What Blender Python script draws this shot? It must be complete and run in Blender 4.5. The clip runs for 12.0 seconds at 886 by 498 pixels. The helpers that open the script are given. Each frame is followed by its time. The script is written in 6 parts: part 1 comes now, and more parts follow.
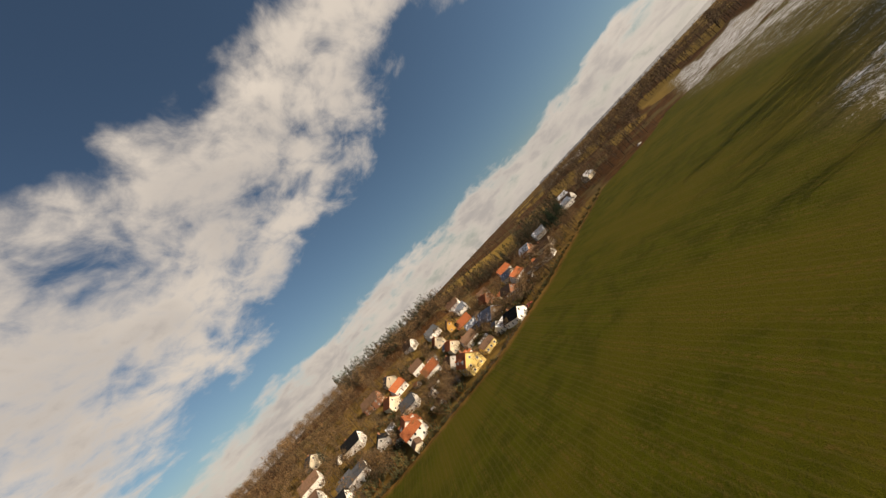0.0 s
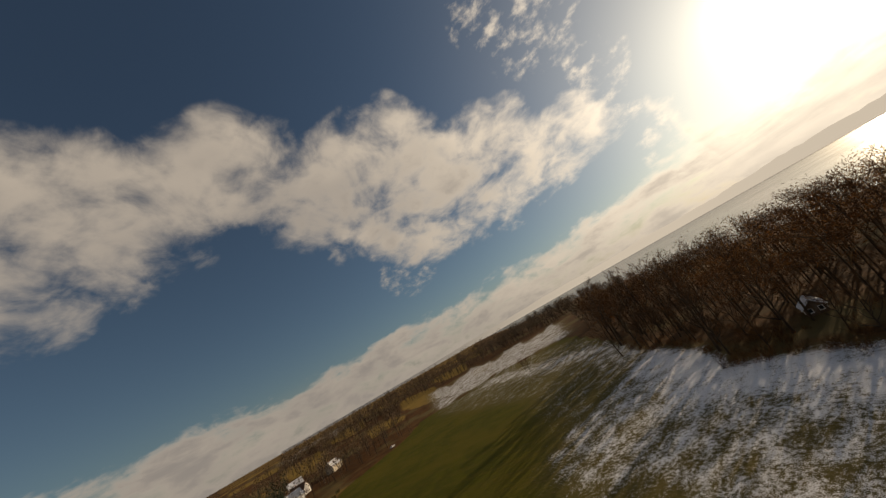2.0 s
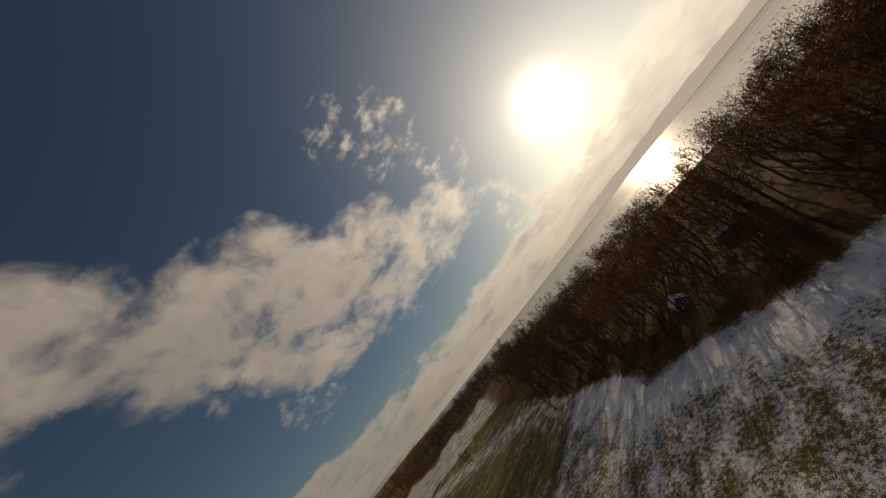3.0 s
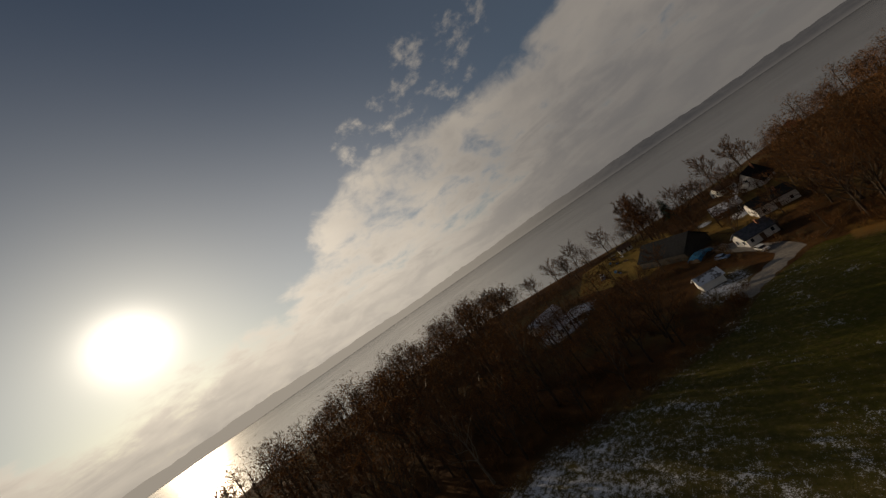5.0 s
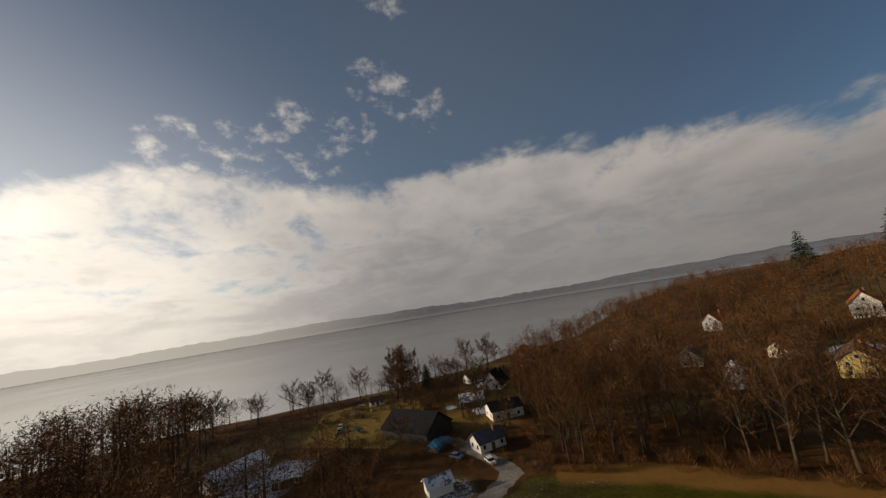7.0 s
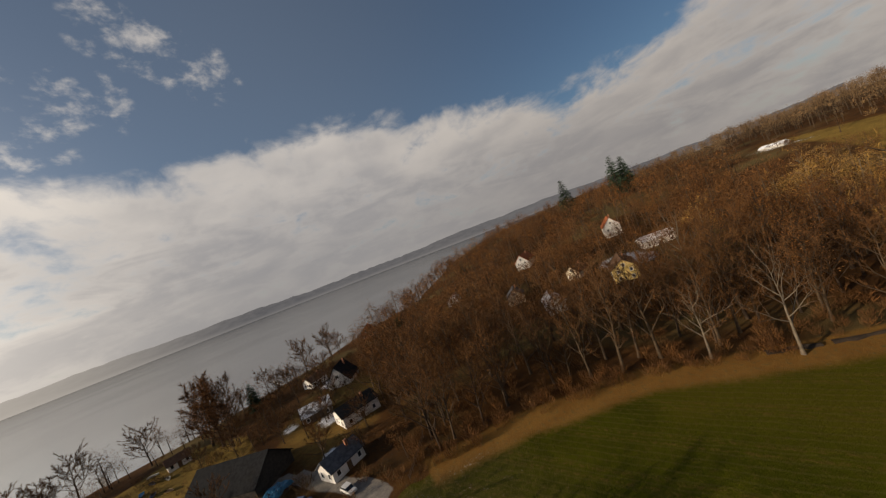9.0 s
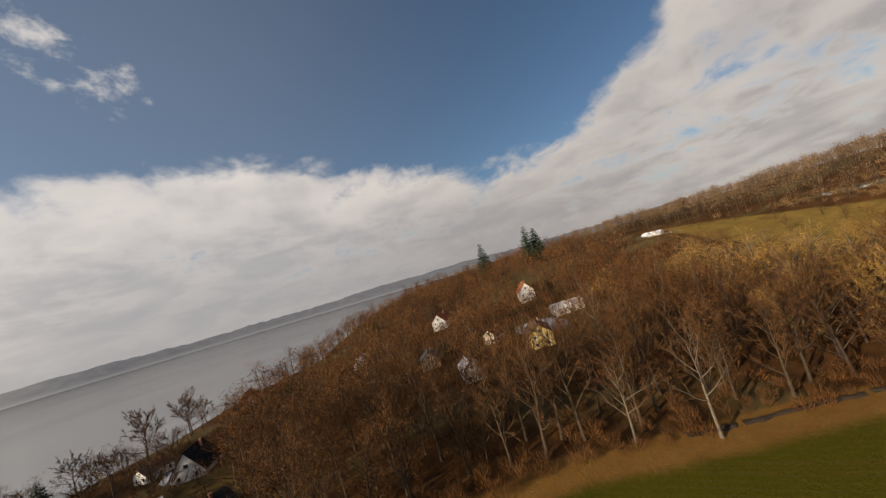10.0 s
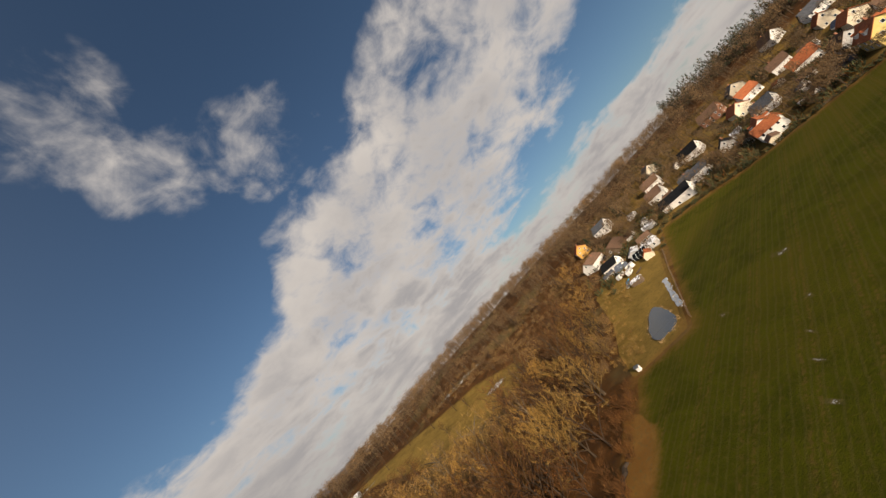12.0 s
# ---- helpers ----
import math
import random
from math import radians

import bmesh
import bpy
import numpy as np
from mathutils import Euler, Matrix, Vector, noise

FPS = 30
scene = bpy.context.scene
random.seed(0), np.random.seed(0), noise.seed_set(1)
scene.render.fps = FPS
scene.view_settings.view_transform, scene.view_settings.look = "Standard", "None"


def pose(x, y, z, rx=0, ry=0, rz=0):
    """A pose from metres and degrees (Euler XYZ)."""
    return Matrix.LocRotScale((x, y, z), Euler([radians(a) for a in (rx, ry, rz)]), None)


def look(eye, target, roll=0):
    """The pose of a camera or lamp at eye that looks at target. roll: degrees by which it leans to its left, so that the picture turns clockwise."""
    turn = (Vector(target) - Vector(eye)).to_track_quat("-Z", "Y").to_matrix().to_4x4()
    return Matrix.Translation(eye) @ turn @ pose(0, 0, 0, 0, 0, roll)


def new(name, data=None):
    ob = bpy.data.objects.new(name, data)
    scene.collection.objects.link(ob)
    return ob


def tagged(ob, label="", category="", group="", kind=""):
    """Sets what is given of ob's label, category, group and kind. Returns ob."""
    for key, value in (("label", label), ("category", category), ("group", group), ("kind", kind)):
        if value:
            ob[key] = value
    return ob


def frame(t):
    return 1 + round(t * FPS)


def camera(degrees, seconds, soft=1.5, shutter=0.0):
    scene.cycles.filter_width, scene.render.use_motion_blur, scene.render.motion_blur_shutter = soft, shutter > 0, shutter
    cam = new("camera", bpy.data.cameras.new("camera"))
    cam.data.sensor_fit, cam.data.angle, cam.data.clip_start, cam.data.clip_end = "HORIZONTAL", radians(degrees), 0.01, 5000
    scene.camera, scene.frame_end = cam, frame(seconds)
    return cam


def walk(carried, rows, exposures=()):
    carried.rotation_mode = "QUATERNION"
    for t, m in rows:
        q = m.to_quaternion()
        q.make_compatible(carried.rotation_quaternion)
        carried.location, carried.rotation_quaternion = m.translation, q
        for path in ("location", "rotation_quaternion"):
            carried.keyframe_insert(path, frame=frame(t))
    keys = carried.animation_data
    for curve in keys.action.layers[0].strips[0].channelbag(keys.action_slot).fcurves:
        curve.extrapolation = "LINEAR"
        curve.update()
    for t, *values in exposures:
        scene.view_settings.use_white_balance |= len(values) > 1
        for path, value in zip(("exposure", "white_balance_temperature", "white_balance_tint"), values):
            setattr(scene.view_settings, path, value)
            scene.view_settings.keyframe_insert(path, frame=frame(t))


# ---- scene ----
# A model aeroplane's circling flight over a winter field between woods, a village and a lake.
cam = camera(106, 12.0, soft=1.32)


def bearing(x, y, z, heading, pitch, bank):
    """Camera pose from compass heading, pitch and right bank in degrees."""
    h, p, b = radians(heading), radians(pitch), radians(bank)
    f = Vector((math.sin(h) * math.cos(p), math.cos(h) * math.cos(p), math.sin(p)))
    rt = Vector((math.cos(h), -math.sin(h), 0))
    up = rt.cross(f)
    r = rt * math.cos(b) - up * math.sin(b)
    u = up * math.cos(b) + rt * math.sin(b)
    m = Matrix((r, u, -f)).transposed().to_4x4()
    m.translation = (x, y, z)
    return m


FLIGHT = [
    (0, 0.00, -0.00, 41.00, 73.14, 3.93, 46.74),
    (0.5, 5.97, 0.86, 41.15, 90.06, 13.71, 34.50),
    (1, 11.71, -0.01, 41.05, 107.04, 19.80, 33.41),
    (1.5, 17.20, -2.53, 41.16, 123.40, 24.73, 32.64),
    (2, 22.19, -5.94, 41.28, 126.57, 15.71, 29.75),
    (2.5, 26.68, -9.97, 41.39, 138.58, 16.57, 28.37),
    (3, 30.23, -14.83, 41.50, 150.81, 15.87, 51.78),
    (3.5, 32.42, -20.41, 41.62, 167.72, 5.09, 39.52),
    (3.7, 32.78, -22.78, 41.66, 176.26, 5.15, 41.41),
    (5.3, 25.36, -39.50, 42.03, 232.85, 6.24, 31.73),
    (5.5, 23.42, -40.85, 42.08, 238.40, 6.12, 30.81),
    (6, 17.59, -43.33, 42.16, 251.05, 5.73, 26.48),
    (6.5, 11.54, -44.55, 42.13, 259.05, 7.61, 10.10),
    (6.7, 9.35, -44.92, 42.05, 259.99, 9.57, 6.89),
    (8.3, -8.42, -44.86, 41.38, 277.66, 10.81, 32.82),
    (8.5, -10.63, -44.52, 41.29, 275.89, 6.95, 28.62),
    (9, -16.04, -43.04, 40.66, 288.03, -0.75, 20.91),
    (9.5, -21.39, -40.46, 39.85, 298.51, 1.12, 16.43),
    (10, -26.33, -37.98, 39.34, 304.05, 4.13, 16.28),
    (10.5, -30.66, -34.16, 39.50, 308.76, 6.92, 18.72),
    (11, -34.54, -29.43, 39.54, 330.00, 2.97, 30.50),
    (11.5, -36.81, -23.72, 39.55, 353.52, 11.70, 40.31),
    (12, -36.37, -17.86, 39.49, 371.31, 13.15, 47.85),
]
walk(cam, [(row[0], bearing(*row[1:])) for row in FLIGHT], exposures=[
    (0.0, 0.6, 7500, 12), (1.0, 0.34, 7600, 12), (2.0, -0.15, 7900, 12), (2.5, -0.5, 8000, 12), (3.0, -0.62, 8000, 12), (3.7, -0.6, 8000, 12), (5.3, -1.05, 7200, 12), (6.0, -0.92, 7000, 12),
    (6.7, -0.4, 7000, 12), (8.5, -0.1, 7000, 12), (9.5, 0.22, 6900, 12), (10.5, 0.6, 6800, 12), (11.0, 0.66, 6700, 12), (12.0, 0.45, 6900, 12)])

# ---- sky and sun: low winter sun in the south ----
SUN_EL = 15.8
sun = new("sun", bpy.data.lights.new("sun", "SUN"))
sun.data.energy, sun.data.angle, sun.data.color = 4.5, radians(0.6), (1.0, 0.85, 0.66)
sun.matrix_world = look((0, -300, 300 * math.tan(radians(SUN_EL))), (0, 0, 0))
SUN_DIR = Vector((0, -math.cos(radians(SUN_EL)), math.sin(radians(SUN_EL))))


def compass(az, el):
    a, e = radians(az), radians(el)
    return (math.sin(a) * math.cos(e), math.cos(a) * math.cos(e), math.sin(e))


world = bpy.data.worlds.new("sky")
scene.world = world
world.use_nodes = True
NT = world.node_tree
NT.nodes.clear()


class Net:
    """Small helper to wire shader nodes."""

    def __init__(self, tree):
        self.t = tree

    def node(self, kind, ins=None, **props):
        n = self.t.nodes.new(kind)
        if "operation" in props:
            n.operation = props["operation"]
        if "use_clamp" in props:
            n.use_clamp = props["use_clamp"]
        if "interpolation_type" in props:
            n.interpolation_type = props["interpolation_type"]
        if "data_type" in props:
            n.data_type = props["data_type"]
        if "attribute_name" in props:
            n.attribute_name = props["attribute_name"]
        if "layer_name" in props:
            n.layer_name = props["layer_name"]
        if "rotation_type" in props:
            n.rotation_type = props["rotation_type"]
        if "sky_type" in props:
            n.sky_type, n.sun_disc = props["sky_type"], False
            n.sun_elevation, n.sun_rotation = props["sun_elevation"], props["sun_rotation"]
            n.altitude, n.air_density, n.dust_density, n.ozone_density = props["altitude"], props["air"], props["dust"], props["ozone"]
        for k, v in (ins or {}).items():
            if isinstance(v, bpy.types.NodeSocket):
                self.t.links.new(v, n.inputs[k])
            else:
                n.inputs[k].default_value = v
        return n

    def math(self, op, a, b=0.0, clamp=False):
        return self.node("ShaderNodeMath", {0: a, 1: b}, operation=op, use_clamp=clamp).outputs[0]

    def vmath(self, op, a, b):
        return self.node("ShaderNodeVectorMath", {0: a, 1: b}, operation=op)

    def step(self, v, lo, hi, to0=0.0, to1=1.0):
        return self.node("ShaderNodeMapRange", {"Value": v, "From Min": lo, "From Max": hi, "To Min": to0, "To Max": to1},
                         interpolation_type="SMOOTHSTEP").outputs[0]

    def mix(self, f, a, b):
        n = self.node("ShaderNodeMix", data_type="RGBA")
        for i, v in ((0, f), (6, a), (7, b)):
            if isinstance(v, bpy.types.NodeSocket):
                self.t.links.new(v, n.inputs[i])
            else:
                n.inputs[i].default_value = v if not isinstance(v, tuple) or len(v) == 4 else (*v, 1)
        return n.outputs[2]

    def noise(self, vec, scale, detail=4.0, rough=0.55, distort=0.0):
        return self.node("ShaderNodeTexNoise", {"Vector": vec, "Scale": scale, "Detail": detail, "Roughness": rough,
                                                "Distortion": distort}).outputs["Fac"]


def build_sky():
    g = Net(NT)
    sky = g.node("ShaderNodeTexSky", sky_type="NISHITA", sun_elevation=radians(SUN_EL), sun_rotation=radians(180),
                 altitude=500.0, air=1.0, dust=1.2, ozone=2.0)
    d = g.node("ShaderNodeTexCoord").outputs["Generated"]
    xyz = g.node("ShaderNodeSeparateXYZ", {0: d})
    z = xyz.outputs[2]
    # cloud deck coordinates: flat layer seen in perspective
    zz = g.math("ADD", g.math("MAXIMUM", z, 0.0), 0.42)
    px, py = g.math("DIVIDE", xyz.outputs[0], zz), g.math("DIVIDE", xyz.outputs[1], zz)
    deck = g.node("ShaderNodeCombineXYZ", {0: px, 1: py, 2: 0.0}).outputs[0]
    big = g.noise(deck, 1.8, 3.0, 0.5, 0.3)
    fine = g.noise(deck, 5.0, 9.0, 0.57, 0.3)
    wisp = g.noise(deck, 15.0, 6.0, 0.55, 0.6)
    # cloud masses by bearing: upper edge, lower edge (degrees) and how closed they are
    east = ((0, 35, -10, 0.6), (15, 38, 1, 0.48), (24, 40, 8, 0.4), (37, 43, 12, 0.34), (46, 45, 15, 0.34), (60, 45, 20, 0.33), (75, 46, 24, 0.36), (88, 46, 28, 0.38),
            (100, 47, 29, 0.42), (112, 43, 22, 0.42), (121, 42, 15, 0.45), (131, 42, 15, 0.4), (141, 34, 14, 0.4), (150, 31, 14, 0.36), (158, 26, 16, 0.28), (164, 19, 14, 0.12))
    west = ((170, 8, -10, 0.4), (186, 10, -10, 0.5), (200, 13, -10, 0.6), (211, 22, -10, 0.5), (219, 25, -10, 0.45), (228, 26, -10, 0.45), (238, 25, -10, 0.5), (250, 22, -10, 0.8),
            (264, 24, -10, 1.0), (278, 23, -10, 1.0), (296, 20, -10, 1.0), (313, 15, -10, 1.0), (329, 16, -10, 0.9), (343, 24, -10, 0.7), (350, 33, -10, 0.6), (360, 35, -10, 0.6))
    masses = east + west
    turn = g.node("ShaderNodeMath", {0: xyz.outputs[0], 1: xyz.outputs[1]}, operation="ARCTAN2").outputs[0]
    share_of = g.math("FRACT", g.math("ADD", g.math("DIVIDE", turn, 2 * math.pi), 1.0))
    ramp = g.node("ShaderNodeValToRGB", {0: share_of})
    ramp.color_ramp.interpolation = "EASE"
    while len(ramp.color_ramp.elements) < len(masses):
        ramp.color_ramp.elements.new(1.0)
    for stop, (az, top, bot, closed) in zip(ramp.color_ramp.elements, masses):
        stop.position = az / 360
    for stop, (az, top, bot, closed) in zip(ramp.color_ramp.elements, masses):
        stop.color = (top / 60, (bot + 10) / 60, closed, 1)
    edge = g.node("ShaderNodeSeparateColor", {0: ramp.outputs[0]})
    el = g.math("MULTIPLY", g.math("ARCSINE", z), 180 / math.pi)
    billow = g.math("MULTIPLY", g.math("SUBTRACT", big, 0.5), 9.0)
    under = g.math("ADD", g.math("SUBTRACT", g.math("MULTIPLY", edge.outputs[0], 60.0), el), billow)
    over = g.math("SUBTRACT", el, g.math("SUBTRACT", g.math("MULTIPLY", edge.outputs[1], 60.0), 10.0))
    cover = g.math("MINIMUM", g.step(under, -4.5, 5.5), g.step(g.math("SUBTRACT", over, billow), -5.0, 6.0))
    # thin veils high in the north
    for az, h, rad, weight in ((344, 49, 7, 0.5), (337, 57, 8, 0.45), (358, 45, 7, 0.5), (6, 45, 7, 0.4)):
        dot = g.vmath("DOT_PRODUCT", d, compass(az, h)).outputs["Value"]
        cover = g.math("MAXIMUM", cover, g.step(dot, math.cos(radians(rad * 1.5)), 1.0, 0.0, weight))
    # low bank of stratus all round the horizon
    bank = g.step(g.math("ADD", z, g.math("MULTIPLY", g.math("SUBTRACT", big, 0.5), 0.12)), 0.17, 0.09)
    cover = g.math("MAXIMUM", cover, g.math("MULTIPLY", bank, 0.8))
    tex = g.math("ADD", g.math("MULTIPLY", fine, 0.74), g.math("MULTIPLY", wisp, 0.26))
    body = g.math("MULTIPLY", cover, g.math("ADD", g.math("MULTIPLY", g.math("MAXIMUM", edge.outputs[2], bank), 0.68), 0.64))
    dens = g.math("ADD", body, g.math("MULTIPLY", g.math("SUBTRACT", tex, 0.525), 3.1))
    # long rolls of cloud seen edge-on low over the horizon
    rolls = g.noise(g.vmath("MULTIPLY", d, (5.0, 5.0, 21.0)).outputs[0], 1.0, 5.0, 0.56, 0.8)
    flat = g.step(z, 0.36, 0.1)
    dens = g.math("ADD", dens, g.math("MULTIPLY", g.math("MULTIPLY", flat, g.math("SUBTRACT", rolls, 0.5)), 1.5))
    dens = g.math("MULTIPLY", dens, g.step(cover, 0.02, 0.3))
    alpha = g.step(dens, 0.2, 1.12)
    # scattered flecks
    tufts = None
    for az, h, rad in ((259, 50, 4.0), (253, 37.5, 3.0), (258, 35.5, 3.0), (263, 33, 3.0), (242, 27, 3.4), (248, 30.5, 3.4), (230, 27, 4.0), (238, 31, 3.5), (222, 26, 4.0), (160, 36, 6.0), (156, 41, 4.5), (163, 24, 4.0), (163, 14, 4.0),
                       (164, 7.5, 3.5), (119, 15.5, 4.0)):
        dot = g.vmath("DOT_PRODUCT", d, compass(az, h)).outputs["Value"]
        blob = g.step(dot, math.cos(radians(rad * 1.6)), 1.0)
        tufts = blob if tufts is None else g.math("MAXIMUM", tufts, blob)
    lace = g.noise(g.vmath("MULTIPLY", d, (1.0, 1.0, 1.6)).outputs[0], 19.0, 7.0, 0.6, 0.12)
    dt = g.math("ADD", g.math("MULTIPLY", tufts, 0.5), g.math("MULTIPLY", g.math("SUBTRACT", lace, 0.52), 4.6))
    alpha = g.math("MAXIMUM", alpha, g.math("MULTIPLY", g.step(g.math("MULTIPLY", dt, g.step(tufts, 0.0, 0.6)), 0.12, 1.6), 0.75))
    soft_shade = g.math("ADD", g.math("MULTIPLY", g.noise(deck, 3.0, 3.0, 0.45, 0.1), g.math("SUBTRACT", 1.0, g.math("MULTIPLY", flat, 0.55))), g.math("MULTIPLY", rolls, g.math("MULTIPLY", flat, 0.55)))
    deep = g.step(under, 1.0, 13.0)
    thick = g.math("MULTIPLY", g.step(dens, 0.3, 1.5), g.math("ADD", g.math("MULTIPLY", deep, 0.4), g.math("MULTIPLY", g.step(soft_shade, 0.36, 0.62), 0.6)))
    # towards the sun everything brightens
    toward = g.vmath("DOT_PRODUCT", d, tuple(SUN_DIR)).outputs["Value"]
    lit = g.mix(thick, (0.48, 0.454, 0.426), (0.27, 0.266, 0.274))
    # the bank over the lake is heavier and greyer
    heavy = g.step(g.vmath("DOT_PRODUCT", d, compass(288, 4)).outputs["Value"], 0.45, 0.95)
    lit = g.mix(g.math("MULTIPLY", g.math("MULTIPLY", g.step(z, 0.34, 0.04), heavy), 0.62), lit, (0.205, 0.203, 0.212))
    shine = g.math("MULTIPLY", g.math("POWER", g.math("MAXIMUM", toward, 0.0), 3.0), g.math("SUBTRACT", 0.92, g.math("MULTIPLY", thick, 0.55)))
    lit = g.mix(shine, lit, (1.25, 1.17, 1.04))
    low = g.step(z, 0.16, 0.0)
    lit = g.mix(g.math("MULTIPLY", low, 0.35), lit, (0.27, 0.262, 0.258))
    base = g.vmath("SCALE", sky.outputs[0], (0, 0, 0))
    base.inputs["Scale"].default_value = 0.058
    tint = g.vmath("MULTIPLY", base.outputs[0], (0.8, 0.95, 1.05)).outputs[0]
    # haze along the horizon
    haze = g.step(z, 0.13, -0.02)
    air = g.mix(g.math("MULTIPLY", haze, 0.75), tint, (0.30, 0.305, 0.315))
    col = g.mix(alpha, air, lit)
    # the sun's own brightness and its aureole
    a1 = g.math("MULTIPLY", g.math("POWER", g.math("MAXIMUM", toward, 0.0), 560.0), 3.0)
    a2 = g.math("MULTIPLY", g.math("POWER", g.math("MAXIMUM", toward, 0.0), 90.0), 0.2)
    a3 = g.math("MULTIPLY", g.math("POWER", g.math("MAXIMUM", toward, 0.0), 11.0), 0.3)
    # added glow lobe that brightens the low sky west of the sun
    west_lobe = g.math("MAXIMUM", g.vmath("DOT_PRODUCT", d, compass(212, 6)).outputs["Value"], 0.0)
    a4 = g.math("MULTIPLY", g.math("POWER", west_lobe, 12.0), 0.46)
    glow = g.math("ADD", a1, g.math("ADD", a2, g.math("ADD", a3, a4)))
    gl = g.node("ShaderNodeVectorMath", {0: (1.0, 0.955, 0.87), "Scale": glow}, operation="SCALE").outputs[0]
    # added bluish lift that brightens the western sky higher up
    west_side = g.math("MAXIMUM", g.vmath("DOT_PRODUCT", d, compass(262, 30)).outputs["Value"], 0.0)
    pale = g.node("ShaderNodeVectorMath", {0: (0.82, 0.95, 1.1), "Scale": g.math("MULTIPLY", g.math("POWER", west_side, 4.0), 0.075)}, operation="SCALE").outputs[0]
    total = g.vmath("ADD", g.vmath("ADD", col, pale).outputs[0], gl).outputs[0]
    bg = g.node("ShaderNodeBackground", {"Color": total, "Strength": 1.0})
    g.node("ShaderNodeOutputWorld", {"Surface": bg.outputs[0]})


build_sky()


# ---- materials ----
def material(name):
    m = bpy.data.materials.new(name)
    m.use_nodes = True
    m.node_tree.nodes.clear()
    return m, Net(m.node_tree)


def finish(m, g, colour, rough=0.9, bump=None, strength=0.3, dist=0.05, metallic=0.0, spec=0.3):
    p = g.node("ShaderNodeBsdfPrincipled", {"Base Color": colour if isinstance(colour, bpy.types.NodeSocket) or len(colour) == 4 else (*colour, 1),
                                            "Roughness": rough, "Metallic": metallic, "Specular IOR Level": spec})
    if bump is not None:
        b = g.node("ShaderNodeBump", {"Height": bump, "Strength": strength, "Distance": dist})
        m.node_tree.links.new(b.outputs[0], p.inputs["Normal"])
    g.node("ShaderNodeOutputMaterial", {"Surface": p.outputs[0]})
    return m


def surface(name, dark, light, scale=2.0, rough=0.85, stain=None, vary=0.0, bump=0.3, spec=0.3):
    """Two-scale varied surface; vary shifts it from object to object."""
    m, g = material(name)
    co = g.node("ShaderNodeTexCoord").outputs["Object"]
    n1, n2 = g.noise(co, scale, 6.0, 0.6), g.noise(co, scale * 9.0, 3.0, 0.6)
    c = g.mix(g.step(n1, 0.3, 0.7), dark, light)
    if stain:
        c = g.mix(g.math("MULTIPLY", g.step(g.noise(co, scale * 0.35, 5.0, 0.65), 0.52, 0.7), 0.6), c, stain)
    if vary:
        r = g.node("ShaderNodeObjectInfo").outputs["Random"]
        hsv = g.node("ShaderNodeHueSaturation", {"Color": c, "Value": g.math("ADD", g.math("MULTIPLY", r, vary * 2), 1 - vary),
                                                 "Hue": g.math("ADD", g.math("MULTIPLY", r, vary * 0.06), 0.5 - vary * 0.03)})
        c = hsv.outputs[0]
    return finish(m, g, c, rough, n2, bump, 0.03, spec=spec)


M = {}
M["bark"] = surface("bark", (0.032, 0.02, 0.0115), (0.07, 0.045, 0.026), 1.2, vary=0.25)
M["pale_bark"] = surface("pale_bark", (0.10, 0.08, 0.058), (0.19, 0.15, 0.105), 1.0, stain=(0.12, 0.1, 0.08))


def foliage(name, a, b, c, through_light=0.0):
    """Twigs or leaves, each of its own tone."""
    m, g = material(name)
    geo = g.node("ShaderNodeNewGeometry")
    r = geo.outputs["Random Per Island"]
    tone = g.node("ShaderNodeAttribute", attribute_name="tone").outputs["Fac"]
    o = g.math("FRACT", g.math("ADD", g.node("ShaderNodeObjectInfo").outputs["Random"], tone))
    pos = g.noise(geo.outputs["Position"], 0.045, 3.0, 0.6)
    col = g.mix(g.step(pos, 0.35, 0.65), a, b)
    col = g.mix(g.math("MULTIPLY", o, 0.6), col, c)
    col = g.node("ShaderNodeHueSaturation", {"Color": col, "Value": g.math("MULTIPLY", g.math("ADD", g.math("MULTIPLY", r, 0.6), 0.68), g.math("ADD", g.math("MULTIPLY", g.math("FRACT", g.math("MULTIPLY", o, 7.0)), 0.6), 0.7))}).outputs[0]
    p = g.node("ShaderNodeBsdfPrincipled", {"Base Color": col, "Roughness": 0.85, "Specular IOR Level": 0.15})
    t = g.node("ShaderNodeBsdfTranslucent", {"Color": col})
    s = g.node("ShaderNodeMixShader", {0: through_light, 1: p.outputs[0], 2: t.outputs[0]})
    g.node("ShaderNodeOutputMaterial", {"Surface": s.outputs[0]})
    return m


M["twig"] = foliage("twig", (0.088, 0.039, 0.013), (0.13, 0.057, 0.017), (0.086, 0.05, 0.024))
M["rust_leaf"] = foliage("rust_leaf", (0.22, 0.085, 0.02), (0.165, 0.068, 0.02), (0.21, 0.10, 0.03), 0.2)
M["gold_twig"] = foliage("gold_twig", (0.285, 0.155, 0.038), (0.25, 0.14, 0.036), (0.22, 0.145, 0.045))
M["needle"] = foliage("needle", (0.024, 0.04, 0.02), (0.032, 0.05, 0.026), (0.02, 0.034, 0.022))
M["far_twig"] = foliage("far_twig", (0.15, 0.088, 0.042), (0.19, 0.11, 0.047), (0.15, 0.108, 0.062))
# greyer, darker copy of far_twig: backlit shade of the far belts in its colour
M["shaded_grey_twig"] = foliage("shaded_grey_twig", (0.105, 0.07, 0.042), (0.13, 0.086, 0.046), (0.085, 0.07, 0.05))
M["hedge_leaf"] = foliage("hedge_leaf", (0.05, 0.07, 0.03), (0.09, 0.09, 0.04), (0.07, 0.06, 0.03))
